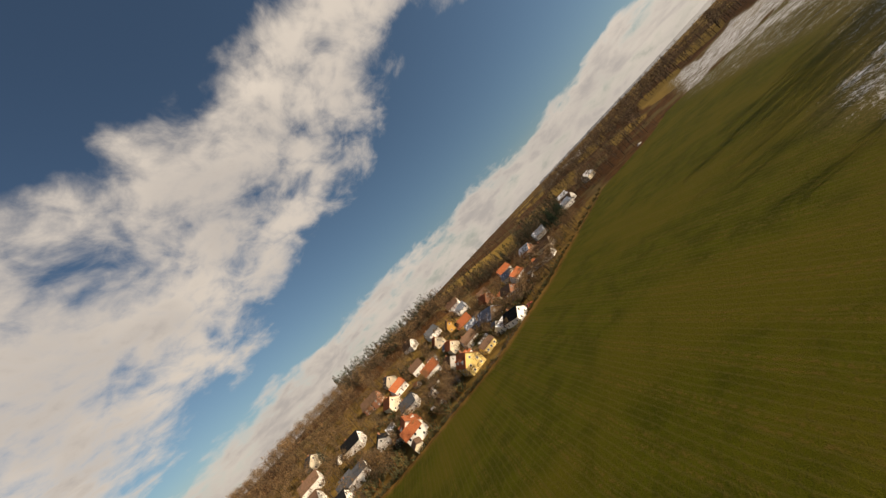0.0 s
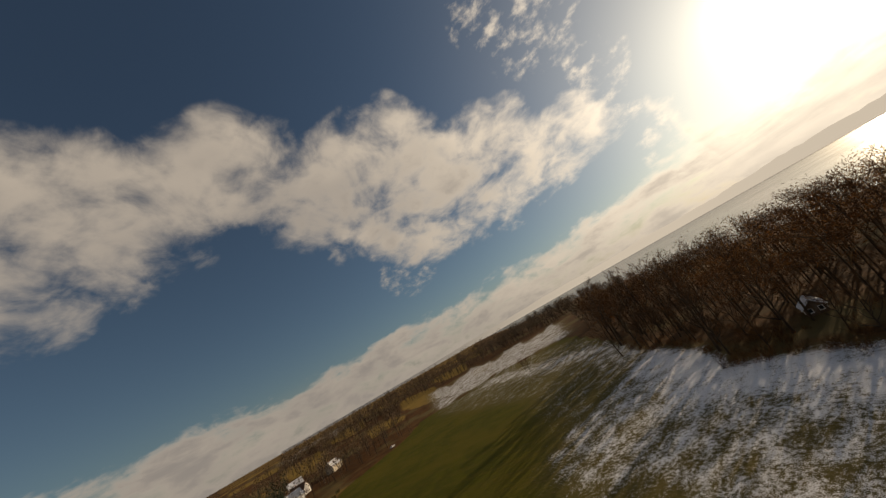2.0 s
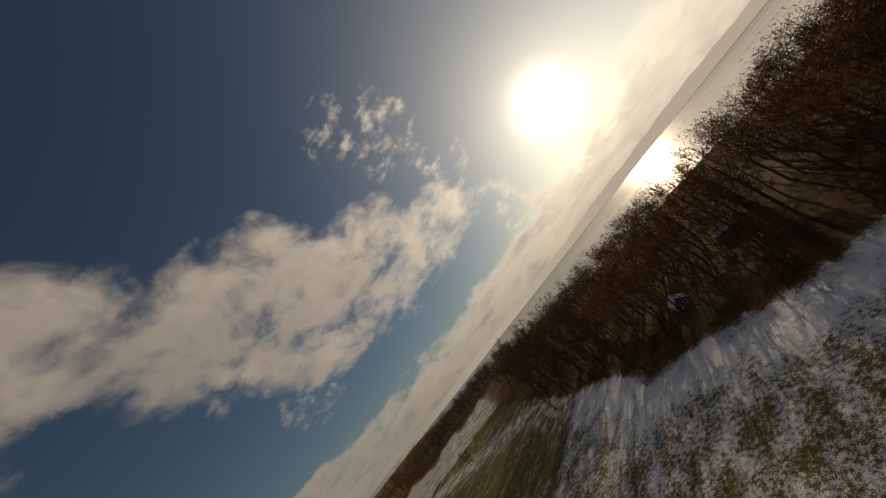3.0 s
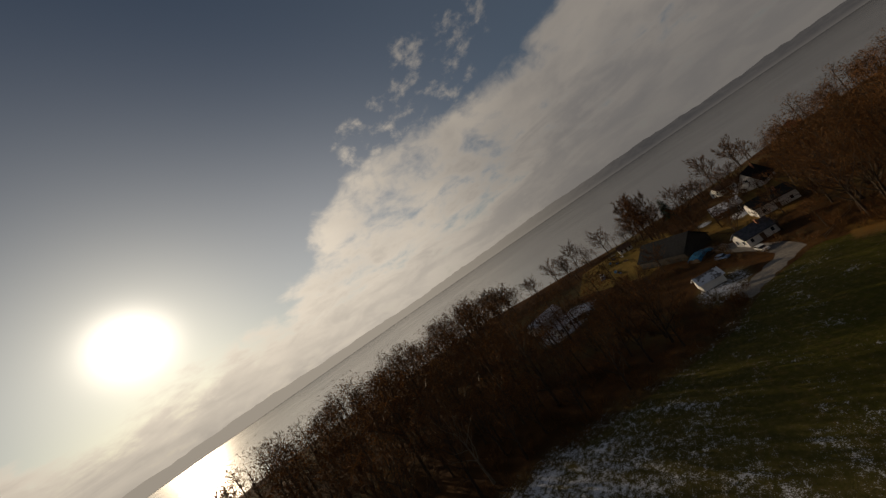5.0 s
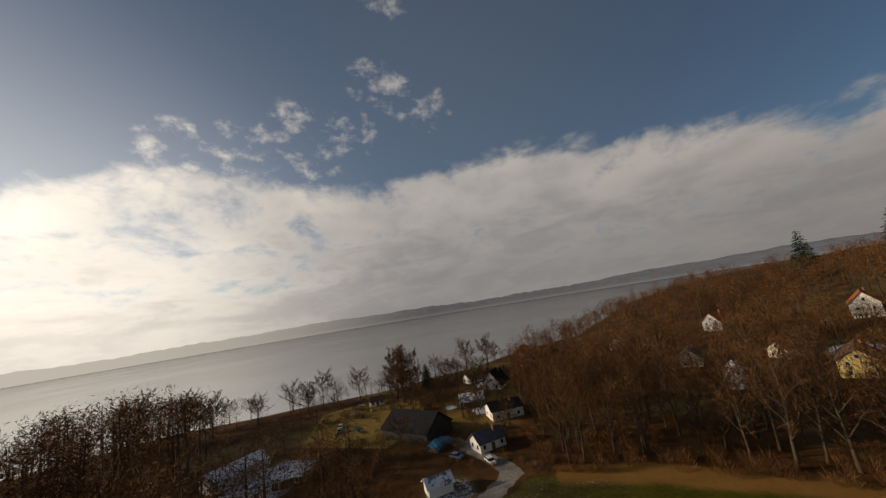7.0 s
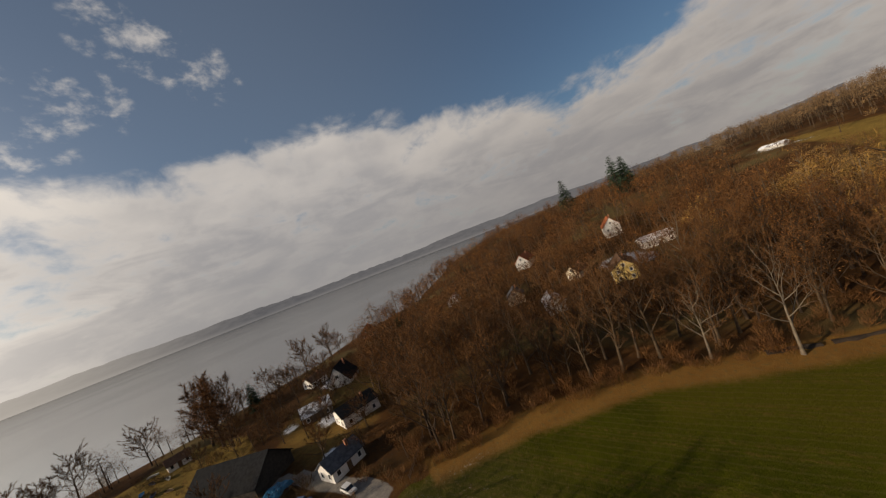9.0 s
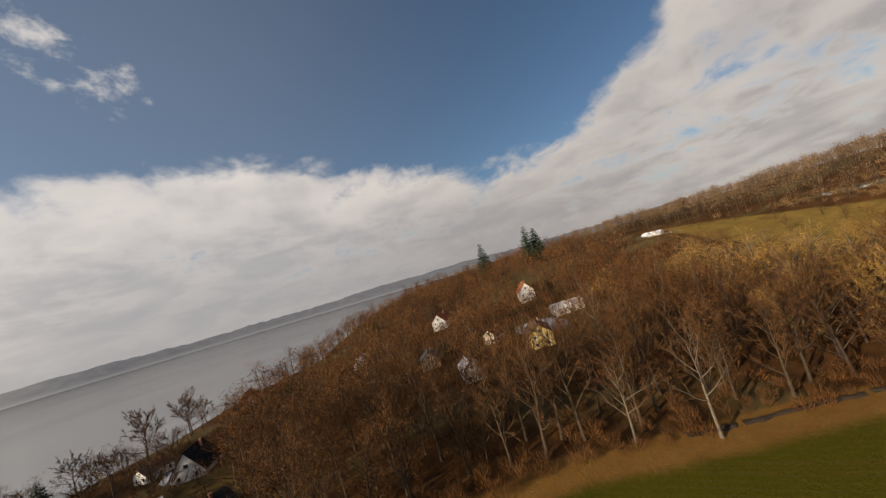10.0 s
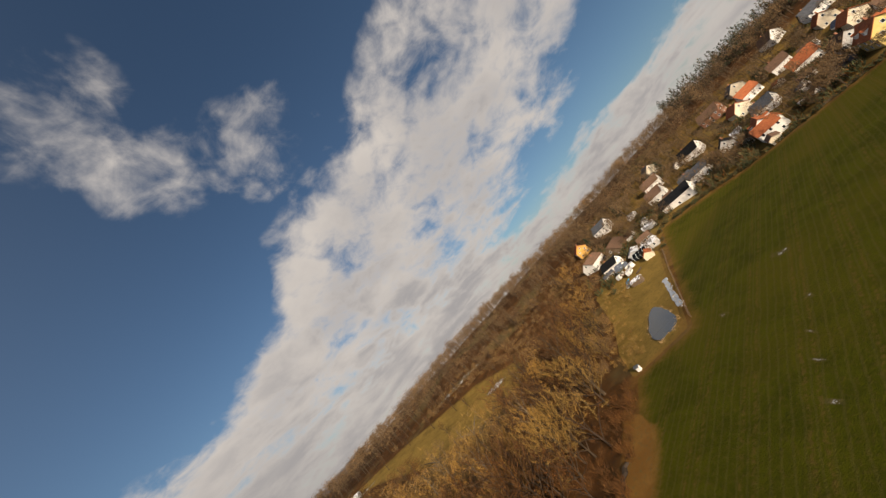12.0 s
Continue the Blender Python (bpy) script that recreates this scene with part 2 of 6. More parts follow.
M["reed"] = foliage("reed", (0.42, 0.28, 0.13), (0.34, 0.22, 0.1), (0.3, 0.2, 0.1))


def ground_material():
    m, g = material("ground")
    geo = g.node("ShaderNodeNewGeometry").outputs["Position"]
    zone = g.node("ShaderNodeVertexColor", layer_name="zone").outputs["Color"]
    z3 = g.node("ShaderNodeSeparateColor", {0: zone})
    extra = g.node("ShaderNodeSeparateColor", {0: g.node("ShaderNodeVertexColor", layer_name="extra").outputs["Color"]})
    n_big, n_mid = g.noise(geo, 0.02, 4.0, 0.55), g.noise(geo, 0.12, 6.0, 0.65, 0.4)
    n_fine, n_tiny = g.noise(geo, 1.1, 6.0, 0.7), g.noise(geo, 5.0, 4.0, 0.7)
    # sown field: young green crop, thin places, wheel tracks
    grass = g.mix(g.step(n_mid, 0.35, 0.65), (0.045, 0.05, 0.003), (0.068, 0.071, 0.004))
    grass = g.mix(g.step(n_big, 0.45, 0.62), grass, (0.082, 0.074, 0.006))
    grass = g.mix(g.math("MULTIPLY", g.step(n_fine, 0.48, 0.66), 0.65), grass, (0.085, 0.066, 0.012))
    grass = g.mix(g.math("MULTIPLY", g.step(n_tiny, 0.55, 0.7), 0.5), grass, (0.035, 0.042, 0.008))
    turn = g.node("ShaderNodeVectorRotate", {"Vector": geo, "Angle": radians(60.0)}, rotation_type="Z_AXIS").outputs[0]
    warp = g.node("ShaderNodeVectorMath", {0: turn, 1: g.node("ShaderNodeCombineXYZ", {0: g.math("MULTIPLY", n_mid, 1.6)}).outputs[0]}, operation="ADD").outputs[0]
    tx = g.node("ShaderNodeSeparateXYZ", {0: warp}).outputs[0]
    tram = g.math("ABSOLUTE", g.math("SUBTRACT", g.math("FRACT", g.math("DIVIDE", tx, 9.0)), 0.5))
    pair = g.math("ABSOLUTE", g.math("SUBTRACT", tram, 0.1))
    track = g.math("MULTIPLY", g.step(pair, 0.06, 0.01), g.step(n_fine, 0.38, 0.58))
    grass = g.mix(g.math("MULTIPLY", g.math("MULTIPLY", track, 0.32), g.step(n_mid, 0.3, 0.52)), grass, (0.16, 0.09, 0.03))
    row = g.math("ABSOLUTE", g.math("SUBTRACT", g.math("FRACT", g.math("DIVIDE", tx, 1.5)), 0.5))
    grass = g.mix(g.math("MULTIPLY", g.step(row, 0.3, 0.45), 0.28), grass, (0.11, 0.085, 0.025))
    # leaf litter in the woods
    litter = g.mix(g.step(n_mid, 0.35, 0.65), (0.06, 0.028, 0.0105), (0.105, 0.048, 0.015))
    litter = g.mix(g.step(n_fine, 0.5, 0.7), litter, (0.05, 0.035, 0.024))
    litter = g.mix(g.math("MULTIPLY", g.step(n_big, 0.5, 0.65), 0.5), litter, (0.16, 0.14, 0.06))
    # dry margin strip and garden lawns
    dry = g.mix(g.step(n_mid, 0.3, 0.7), (0.20, 0.096, 0.024), (0.25, 0.132, 0.034))
    dry = g.mix(g.step(n_fine, 0.5, 0.7), dry, (0.14, 0.11, 0.04))
    lawn = g.mix(g.step(n_mid, 0.3, 0.7), (0.185, 0.12, 0.03), (0.275, 0.175, 0.045))
    lawn = g.mix(g.step(n_fine, 0.45, 0.7), lawn, (0.135, 0.10, 0.026))
    snow = g.mix(g.step(n_fine, 0.4, 0.75), (0.80, 0.82, 0.86), (0.66, 0.67, 0.70))

    def spread(v, amt=0.5, lo=0.4, hi=0.6):
        wob = g.math("MULTIPLY", g.math("SUBTRACT", g.math("ADD", g.math("MULTIPLY", n_mid, 0.5), g.math("MULTIPLY", n_fine, 0.5)), 0.5), amt)
        return g.step(g.math("ADD", v, wob), lo, hi)

    col = g.mix(spread(z3.outputs[2], 0.3), litter, lawn)
    col = g.mix(spread(z3.outputs[0], 0.25), col, grass)
    col = g.mix(spread(extra.outputs[0], 0.8, 0.25, 0.75), col, dry)
    col = g.mix(g.math("MULTIPLY", g.step(z3.outputs[1], 0.1, 0.6), 0.75), col, g.mix(g.step(n_fine, 0.35, 0.65), (0.085, 0.067, 0.026), (0.16, 0.12, 0.05)))
    # old snow: whole near the trees' shade, broken into streaks further out
    stretched = g.vmath("MULTIPLY", geo, (1.0, 0.6, 1.0)).outputs[0]
    n_str = g.noise(stretched, 0.22, 6.0, 0.62, 0.3)
    brk = g.math("ADD", g.math("MULTIPLY", n_str, 0.8), g.math("ADD", g.math("MULTIPLY", n_fine, 1.0), g.math("MULTIPLY", n_tiny, 1.0)))
    sn = g.step(g.math("ADD", g.math("MULTIPLY", z3.outputs[1], 1.0), g.math("SUBTRACT", brk, 1.9)), 0.0, 0.24)
    col = g.mix(sn, col, snow)
    path = spread(extra.outputs[1], 0.15)
    col = g.mix(path, col, g.mix(g.step(n_fine, 0.3, 0.7), (0.2, 0.18, 0.16), (0.3, 0.27, 0.23)))
    h = g.math("ADD", g.math("MULTIPLY", n_fine, 0.7), g.math("MULTIPLY", n_tiny, 0.5))
    return finish(m, g, col, 0.95, h, 0.8, 0.35, spec=0.05)


M["ground"] = ground_material()


def water_material(name, base, scale, strength, rough):
    m, g = material(name)
    geo = g.node("ShaderNodeNewGeometry").outputs["Position"]
    n = g.math("ADD", g.noise(geo, scale, 4.0, 0.6), g.math("MULTIPLY", g.noise(geo, scale * 0.1, 3.0, 0.5), 0.6))
    c = g.mix(g.step(g.noise(geo, 0.004, 3.0, 0.5), 0.35, 0.65), base, tuple(v * 1.25 for v in base))
    return finish(m, g, c, rough, n, strength, 0.05, spec=0.35)


def far_hills():
    """Backdrop of distant wooded hills; the bluish air is painted into their emission."""
    m, g = material("far_hills")
    geo = g.node("ShaderNodeNewGeometry").outputs["Position"]
    n = g.noise(g.vmath("MULTIPLY", geo, (1.0, 1.0, 3.0)).outputs[0], 0.012, 6.0, 0.65)
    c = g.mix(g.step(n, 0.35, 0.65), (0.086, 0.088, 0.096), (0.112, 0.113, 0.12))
    # backlit haze painted in: the hills turn paler towards the sun
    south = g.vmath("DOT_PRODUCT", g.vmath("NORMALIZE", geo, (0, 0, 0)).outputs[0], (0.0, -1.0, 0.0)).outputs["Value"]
    # mist over the water painted in by height, paler at the foot
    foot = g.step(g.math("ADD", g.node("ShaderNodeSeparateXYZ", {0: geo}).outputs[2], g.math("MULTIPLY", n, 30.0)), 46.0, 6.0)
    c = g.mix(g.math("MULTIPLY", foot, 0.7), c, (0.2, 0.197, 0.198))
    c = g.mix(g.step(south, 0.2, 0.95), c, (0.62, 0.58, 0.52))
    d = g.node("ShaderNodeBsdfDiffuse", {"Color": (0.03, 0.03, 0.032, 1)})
    # the hills glow with this colour; no haze stands before them
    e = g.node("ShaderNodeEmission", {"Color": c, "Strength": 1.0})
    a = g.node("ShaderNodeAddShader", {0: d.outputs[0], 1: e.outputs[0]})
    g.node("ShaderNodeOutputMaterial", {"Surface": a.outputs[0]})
    return m


def misty_water():
    """Still lake seen at a low angle: a dull reflection of the sky, paler where mist lies on it."""
    m, g = material("lake")
    geo = g.node("ShaderNodeNewGeometry").outputs["Position"]
    c = g.mix(g.step(g.noise(geo, 0.004, 3.0, 0.5), 0.3, 0.7), (0.555, 0.55, 0.542), (0.605, 0.6, 0.59))
    w = g.node("ShaderNodeBsdfGlossy", {"Color": c, "Roughness": 0.16})
    g.node("ShaderNodeOutputMaterial", {"Surface": w.outputs[0]})
    return m


M["lake"] = misty_water()
M["ice"] = surface("ice", (0.34, 0.39, 0.46), (0.5, 0.54, 0.6), 0.5, 0.3, stain=(0.3, 0.34, 0.4))
M["pond"] = water_material("pond", (0.05, 0.06, 0.07), 0.8, 0.05, 0.06)
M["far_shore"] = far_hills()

M["white_wall"] = surface("white_wall", (0.72, 0.70, 0.66), (0.82, 0.80, 0.76), 0.6, stain=(0.55, 0.52, 0.47), vary=0.05)
M["cream_wall"] = surface("cream_wall", (0.62, 0.54, 0.40), (0.72, 0.63, 0.48), 0.6, stain=(0.48, 0.42, 0.32), vary=0.08)
M["yellow_wall"] = surface("yellow_wall", (0.70, 0.52, 0.17), (0.78, 0.60, 0.24), 0.6, stain=(0.55, 0.42, 0.18))
M["ochre_wall"] = surface("ochre_wall", (0.55, 0.29, 0.06), (0.62, 0.36, 0.1), 0.6, stain=(0.4, 0.22, 0.06))
M["grey_wall"] = surface("grey_wall", (0.38, 0.37, 0.36), (0.48, 0.46, 0.44), 0.6, stain=(0.3, 0.29, 0.27), vary=0.1)
M["brick_wall"] = surface("brick_wall", (0.27, 0.12, 0.07), (0.36, 0.17, 0.10), 1.5, stain=(0.2, 0.1, 0.07))
M["timber"] = surface("timber", (0.09, 0.06, 0.04), (0.16, 0.11, 0.07), 1.5, stain=(0.2, 0.17, 0.13), vary=0.15)
M["black_timber"] = surface("black_timber", (0.018, 0.016, 0.015), (0.04, 0.035, 0.03), 1.5)
M["glass"] = finish(*material("glass"), (0.02, 0.025, 0.03), 0.06, spec=0.6)
M["frame_white"] = surface("frame_white", (0.72, 0.72, 0.70), (0.8, 0.8, 0.78), 3.0, 0.5)
M["door"] = surface("door", (0.10, 0.06, 0.035), (0.17, 0.10, 0.05), 3.0, 0.6)
M["dark_earth"] = surface("dark_earth", (0.022, 0.015, 0.01), (0.05, 0.034, 0.022), 1.5)
M["tarp"] = surface("tarp", (0.03, 0.22, 0.42), (0.08, 0.36, 0.6), 1.2, 0.35)
M["stone"] = surface("stone", (0.25, 0.24, 0.22), (0.4, 0.38, 0.35), 1.5)
M["snowcap"] = surface("snowcap", (0.72, 0.74, 0.78), (0.82, 0.83, 0.86), 1.0)
M["car_red"] = surface("car_red", (0.30, 0.03, 0.02), (0.36, 0.04, 0.03), 2.0, 0.3, spec=0.5)
M["car_white"] = surface("car_white", (0.62, 0.62, 0.6), (0.7, 0.7, 0.68), 2.0, 0.3, spec=0.5)
M["car_blue"] = surface("car_blue", (0.05, 0.10, 0.20), (0.08, 0.14, 0.26), 2.0, 0.3, spec=0.5)
M["rubber"] = surface("rubber", (0.02, 0.02, 0.02), (0.035, 0.035, 0.035), 4.0, 0.9)


def tile_material(name, a, b, moss, snow=0.0):
    """Roof covering: courses of tiles with weathering and thin leftover snow."""
    m, g = material(name)
    co = g.node("ShaderNodeTexCoord").outputs["Object"]
    x3 = g.node("ShaderNodeSeparateXYZ", {0: co})
    course = g.math("FRACT", g.math("MULTIPLY", x3.outputs[2], 4.0))
    col_x = g.math("FRACT", g.math("MULTIPLY", x3.outputs[1], 3.3))
    n, n2 = g.noise(co, 1.3, 6.0, 0.6), g.noise(co, 0.35, 5.0, 0.6)
    c = g.mix(g.step(n, 0.3, 0.7), a, b)
    c = g.mix(g.math("MULTIPLY", g.step(n2, 0.5, 0.7), 0.6), c, moss)
    r = g.node("ShaderNodeObjectInfo").outputs["Random"]
    c = g.node("ShaderNodeHueSaturation", {"Color": c, "Value": g.math("ADD", g.math("MULTIPLY", r, 0.35), 0.82)}).outputs[0]
    if snow:
        c = g.mix(g.step(g.math("ADD", n2, g.math("MULTIPLY", n, 0.3)), 0.78 - snow * 0.3, 0.86 - snow * 0.3), c, (0.74, 0.76, 0.8))
    h = g.math("ADD", course, g.math("MULTIPLY", g.step(col_x, 0.0, 0.2), 0.5))
    return finish(m, g, c, 0.85, h, 0.6, 0.05, spec=0.04)


M["red_tile"] = tile_material("red_tile", (0.30, 0.09, 0.04), (0.42, 0.14, 0.06), (0.17, 0.09, 0.05))
M["brown_tile"] = tile_material("brown_tile", (0.13, 0.08, 0.055), (0.2, 0.12, 0.08), (0.09, 0.07, 0.05))
M["grey_tile"] = tile_material("grey_tile", (0.06, 0.065, 0.075), (0.11, 0.115, 0.13), (0.08, 0.08, 0.07))
M["blue_tile"] = tile_material("blue_tile", (0.11, 0.13, 0.165), (0.18, 0.2, 0.245), (0.1, 0.11, 0.12), 0.3)
M["black_tile"] = tile_material("black_tile", (0.01, 0.0105, 0.012), (0.02, 0.021, 0.023), (0.016, 0.016, 0.015))
M["snow_tile"] = tile_material("snow_tile", (0.14, 0.13, 0.13), (0.22, 0.2, 0.19), (0.1, 0.1, 0.09), 0.7)


# ---- the land: a field on a shelf above a lake, hills to the north ----
AZ = [0, 15, 30, 50, 65, 80, 95, 110, 130, 150, 165, 180, 200, 214, 222, 233, 238, 244, 254, 262, 273, 280, 290, 300, 310, 320, 335, 350, 360]
RISE = [37, 37, 37, 36, 30, 16, 12, 12, 7, -1, -3, -2, -2, -1.5, -1.5, -1.5, -1.5, -1.5, -1.5, -1.5, -1.5, 8, 19, 24, 28, 31, 34, 37, 37]
FOOT = [95, 100, 130, 170, 190, 215, 260, 280, 230, 180, 140, 110, 100, 95, 90, 85, 85, 90, 95, 95, 95, 90, 82, 76, 70, 70, 72, 85, 95]
CREST = [360] * 5 + [620, 850, 900, 850, 600, 400, 320, 300, 280, 255, 238, 230, 232, 245, 275, 320, 380, 390, 375, 365, 360, 350, 355, 360]
SHORE = [9e3] * 8 + [1500, 520, 420, 380, 305, 284, 260, 242, 236, 240, 252, 287, 330, 410, 620, 950, 1500, 3000, 9e3, 9e3, 9e3]
LAKE_Z = -2.5


def height(x, y):
    """Ground height; x and y may be arrays."""
    r, a = np.hypot(x, y), np.degrees(np.arctan2(x, y)) % 360
    rise, foot, crest, shore = (np.interp(a, AZ, k) for k in (RISE, FOOT, CREST, SHORE))
    u = np.clip((r - foot) / (crest - foot), 0, 1)
    z = rise * (0.5 * u * u * (3 - 2 * u) + 0.5 * u)
    z = z + u * np.clip(rise / 15, 0, 1) * (2.2 * np.sin(x * 0.021 + 1.3) * np.cos(y * 0.017) + 1.1 * np.sin(x * 0.053 + y * 0.041)) * np.clip((shore - r) / 60, 0, 1)
    z = z * np.clip(1 - (r - 1200) / 3000, 0, 1)
    return np.where(r > shore, np.minimum(z, -1.5) - np.minimum(5, (r - shore) * 0.15), z)


FIELD = [(-83, -46), (-80, -20), (-71, 5), (-55, 24), (-42, 42), (-25, 58), (-8, 78), (10, 71), (43, 108), (80, 145), (98, 127), (118, 92), (136, 62),
         (178, 27), (205, 12), (290, -40), (312, -94), (345, -125), (322, -205), (258, -258), (205, -220), (160, -184), (126, -150), (95, -132), (80, -112), (60, -112), (40, -103), (20, -104),
         (0, -100), (-18, -90), (-34, -77), (-52, -62), (-70, -56)]


def side(x, y, poly):
    """Signed distance to a closed outline, positive inside."""
    x, y = np.atleast_1d(x).astype(float), np.atleast_1d(y).astype(float)
    best, inside = np.full(x.shape, 1e9), np.zeros(x.shape, bool)
    for (ax, ay), (bx, by) in zip(poly, poly[1:] + poly[:1]):
        dx, dy = bx - ax, by - ay
        t = np.clip(((x - ax) * dx + (y - ay) * dy) / (dx * dx + dy * dy), 0, 1)
        best = np.minimum(best, np.hypot(x - ax - t * dx, y - ay - t * dy))
        if ay != by:
            inside ^= ((ay > y) != (by > y)) & (x < dx * (y - ay) / dy + ax)
    return np.where(inside, best, -best)


SOUTH_EDGE = [(300, -185), (160, -178), (126, -150), (95, -132), (80, -112), (60, -112), (40, -103), (20, -104), (0, -100), (-18, -90), (-34, -77), (-52, -62), (-70, -56)]
GARDEN = [(-8, 80), (10, 73), (43, 110), (60, 132), (52, 165), (30, 150), (14, 118), (0, 98)]
LAKE_LAWN = [(-110, -92), (-138, -84), (-168, -95), (-186, -122), (-164, -146), (-120, -130)]
HILL_MEADOW = [(-172, 236), (-120, 200), (-84, 160), (-50, 148), (-22, 150), (-14, 184), (-40, 210), (-95, 228)]


def away(x, y, line):
    best = np.full(np.shape(x), 1e9)
    for (ax, ay), (bx, by) in zip(line, line[1:]):
        dx, dy = bx - ax, by - ay
        t = np.clip(((x - ax) * dx + (y - ay) * dy) / (dx * dx + dy * dy), 0, 1)
        best = np.minimum(best, np.hypot(x - ax - t * dx, y - ay - t * dy))
    return best


def soft(v, lo, hi):
    u = np.clip((v - lo) / (hi - lo), 0, 1)
    return u * u * (3 - 2 * u)


def spot(x, y, cx, cy, rx, ry):
    return soft(1.4 - np.hypot((x - cx) / rx, (y - cy) / ry), 0.2, 0.8)


def build_ground():
    rings = [0.0]
    r = 3.0
    while r < 4900:
        rings.append(r)
        r += 2.2 if r < 230 else (r - 230) * 0.05 + 2.2
    n = 380
    ang = np.arange(n) * 2 * np.pi / n
    rr = np.array(rings[1:])
    x = (rr[:, None] * np.sin(ang)).ravel()
    y = (rr[:, None] * np.cos(ang)).ravel()
    x, y = np.append(x, 0), np.append(y, 0)
    z = height(x, y)
    faces = []
    for i in range(len(rr) - 1):
        a = i * n
        for j in range(n):
            k = (j + 1) % n
            faces.append((a + j, a + n + j, a + n + k, a + k))
    faces += [(len(x) - 1, j, (j + 1) % n) for j in range(n)]
    me = bpy.data.meshes.new("ground")
    me.from_pydata(np.stack([x, y, z], 1), [], faces)
    field = side(x, y, FIELD)
    south = away(x, y, SOUTH_EDGE)
    reach = 70 + 6 * soft(x, 55, 100)
    snow = (0.57 + 0.2 * soft(26 - south, 0, 24)) * soft(reach - south, 0, 32) * soft(-y, 4, 34) * np.where(field > 0, 1.0, soft(14 - south, 0, 14))
    snow = snow * np.where(x > 120, 0.75, 1.0) * (0.5 + 0.5 * soft(x, -45, 10))
    snow = np.maximum(snow, 0.56 * spot(x, y, -76, -65, 13, 8))
    snow = np.maximum(snow, 0.75 * spot(x, y, -92, -124, 22, 14))
    for cx, cy, q in ((-140, -62, 8), (-160, -66, 7), (-186, -64, 9), (-112, -60, 6), (-200, -60, 7), (-150, -76, 6)):
        snow = np.maximum(snow, 0.72 * spot(x, y, cx, cy, q, q * 0.6))
    snow = np.maximum(snow, 0.6 * spot(x, y, -34, 178, 9, 5))
    snow = np.maximum(snow, 0.58 * spot(x, y, -140, 214, 20, 5))
    snow = np.maximum(snow, 0.5 * spot(x, y, -50, 238, 26, 7))
    snow = np.maximum(snow, 0.8 * spot(x, y, -134, 74, 16, 12))
    for cx, cy, q in ((32, 59, 0.9), (13, 63, 0.5), (0, 36, 0.2), (-7, 31, 0.2), (15, 44, 0.2), (6, 40, 0.1)):
        snow = np.maximum(snow, 0.58 * spot(x, y, cx, cy, q + 0.4, q + 1.8))
    bear, rad = np.degrees(np.arctan2(x, y)) % 360, np.hypot(x, y)
    rim = 30 * np.sin(bear * 0.9) + 18 * np.sin(bear * 2.3 + 1)
    snow = np.maximum(snow, 0.6 * soft(bear, 110, 114) * soft(139 - bear, 0, 5) * soft(rad + rim * 0.3, 348, 384) * soft(590 - rad + rim, 0, 60) * (field < -3))
    snow = np.maximum(snow, 0.55 * soft(bear, 88, 93) * soft(104 - bear, 0, 5) * soft(rad + rim * 3, 800, 950) * soft(1500 - rad, 0, 200))
    lawn = np.maximum(soft(side(x, y, GARDEN), -2, 2), soft(side(x, y, LAKE_LAWN), -3, 3))
    lawn = np.maximum(lawn, 0.5 * spot(x, y, -150, -60, 55, 26))
    lawn = np.maximum(lawn, 0.58 * soft(side(x, y, HILL_MEADOW), -6, 6))
    lawn = np.maximum(lawn, soft(rad, 420, 520) * soft(bear, 70, 76) * soft(128 - bear, 0, 4) * 0.35)
    lawn = np.maximum(lawn, soft(bear, 64, 67) * soft(84 - bear, 0, 3) * soft(rad, 392, 415) * soft(590 - rad, 0, 30))
    # far fields east of the village, some tilled, some in stubble
    lawn = np.maximum(lawn, 0.7 * soft(rad, 420, 470) * soft(bear, 82, 86) * soft(126 - bear, 0, 4) * soft(np.sin(bear * 0.55) * np.sin(rad * 0.013 + bear * 0.2), -0.1, 0.2))
    village = soft(bear, 20, 26) * soft(108 - bear, 0, 6) * soft(330 - rad, 0, 40) * (field < 0)
    lawn = np.maximum(lawn, 0.52 * village)
    margin = soft(-field, -9, 1) * soft(7 + field, 0, 4) * np.where((y > -40) & (x < -18), 1.0, np.where(y > 0, 0.5, 0.35))
    path = soft(3.2 - away(x, y, [(-68, -60), (-86, -50), (-108, -66), (-130, -98)]), 0, 1.4)
    zone = me.color_attributes.new("zone", "FLOAT_COLOR", "POINT")
    zone.data.foreach_set("color", np.stack([soft(field, -1.5, 1.5), snow, lawn, np.ones_like(x)], 1).ravel().astype(np.float32))
    extra = me.color_attributes.new("extra", "FLOAT_COLOR", "POINT")
    extra.data.foreach_set("color", np.stack([margin, path, np.zeros_like(x), np.ones_like(x)], 1).ravel().astype(np.float32))
    me.materials.append(M["ground"])
    me.polygons.foreach_set("use_smooth", np.ones(len(me.polygons), bool))
    return tagged(new("ground", me), "green winter field with snow patches, brown woodland floor and lawns", "ground", kind="structure")


build_ground()


def mesh_of(name, verts, faces, mats, slots=None, smooth=False):
    me = bpy.data.meshes.new(name)
    me.from_pydata(verts, [], faces)
    for mt in mats:
        me.materials.append(mt)
    if slots is not None:
        me.polygons.foreach_set("material_index", np.asarray(slots, np.int32))
    if smooth:
        me.polygons.foreach_set("use_smooth", np.ones(len(me.polygons), bool))
    me.update()
    return me


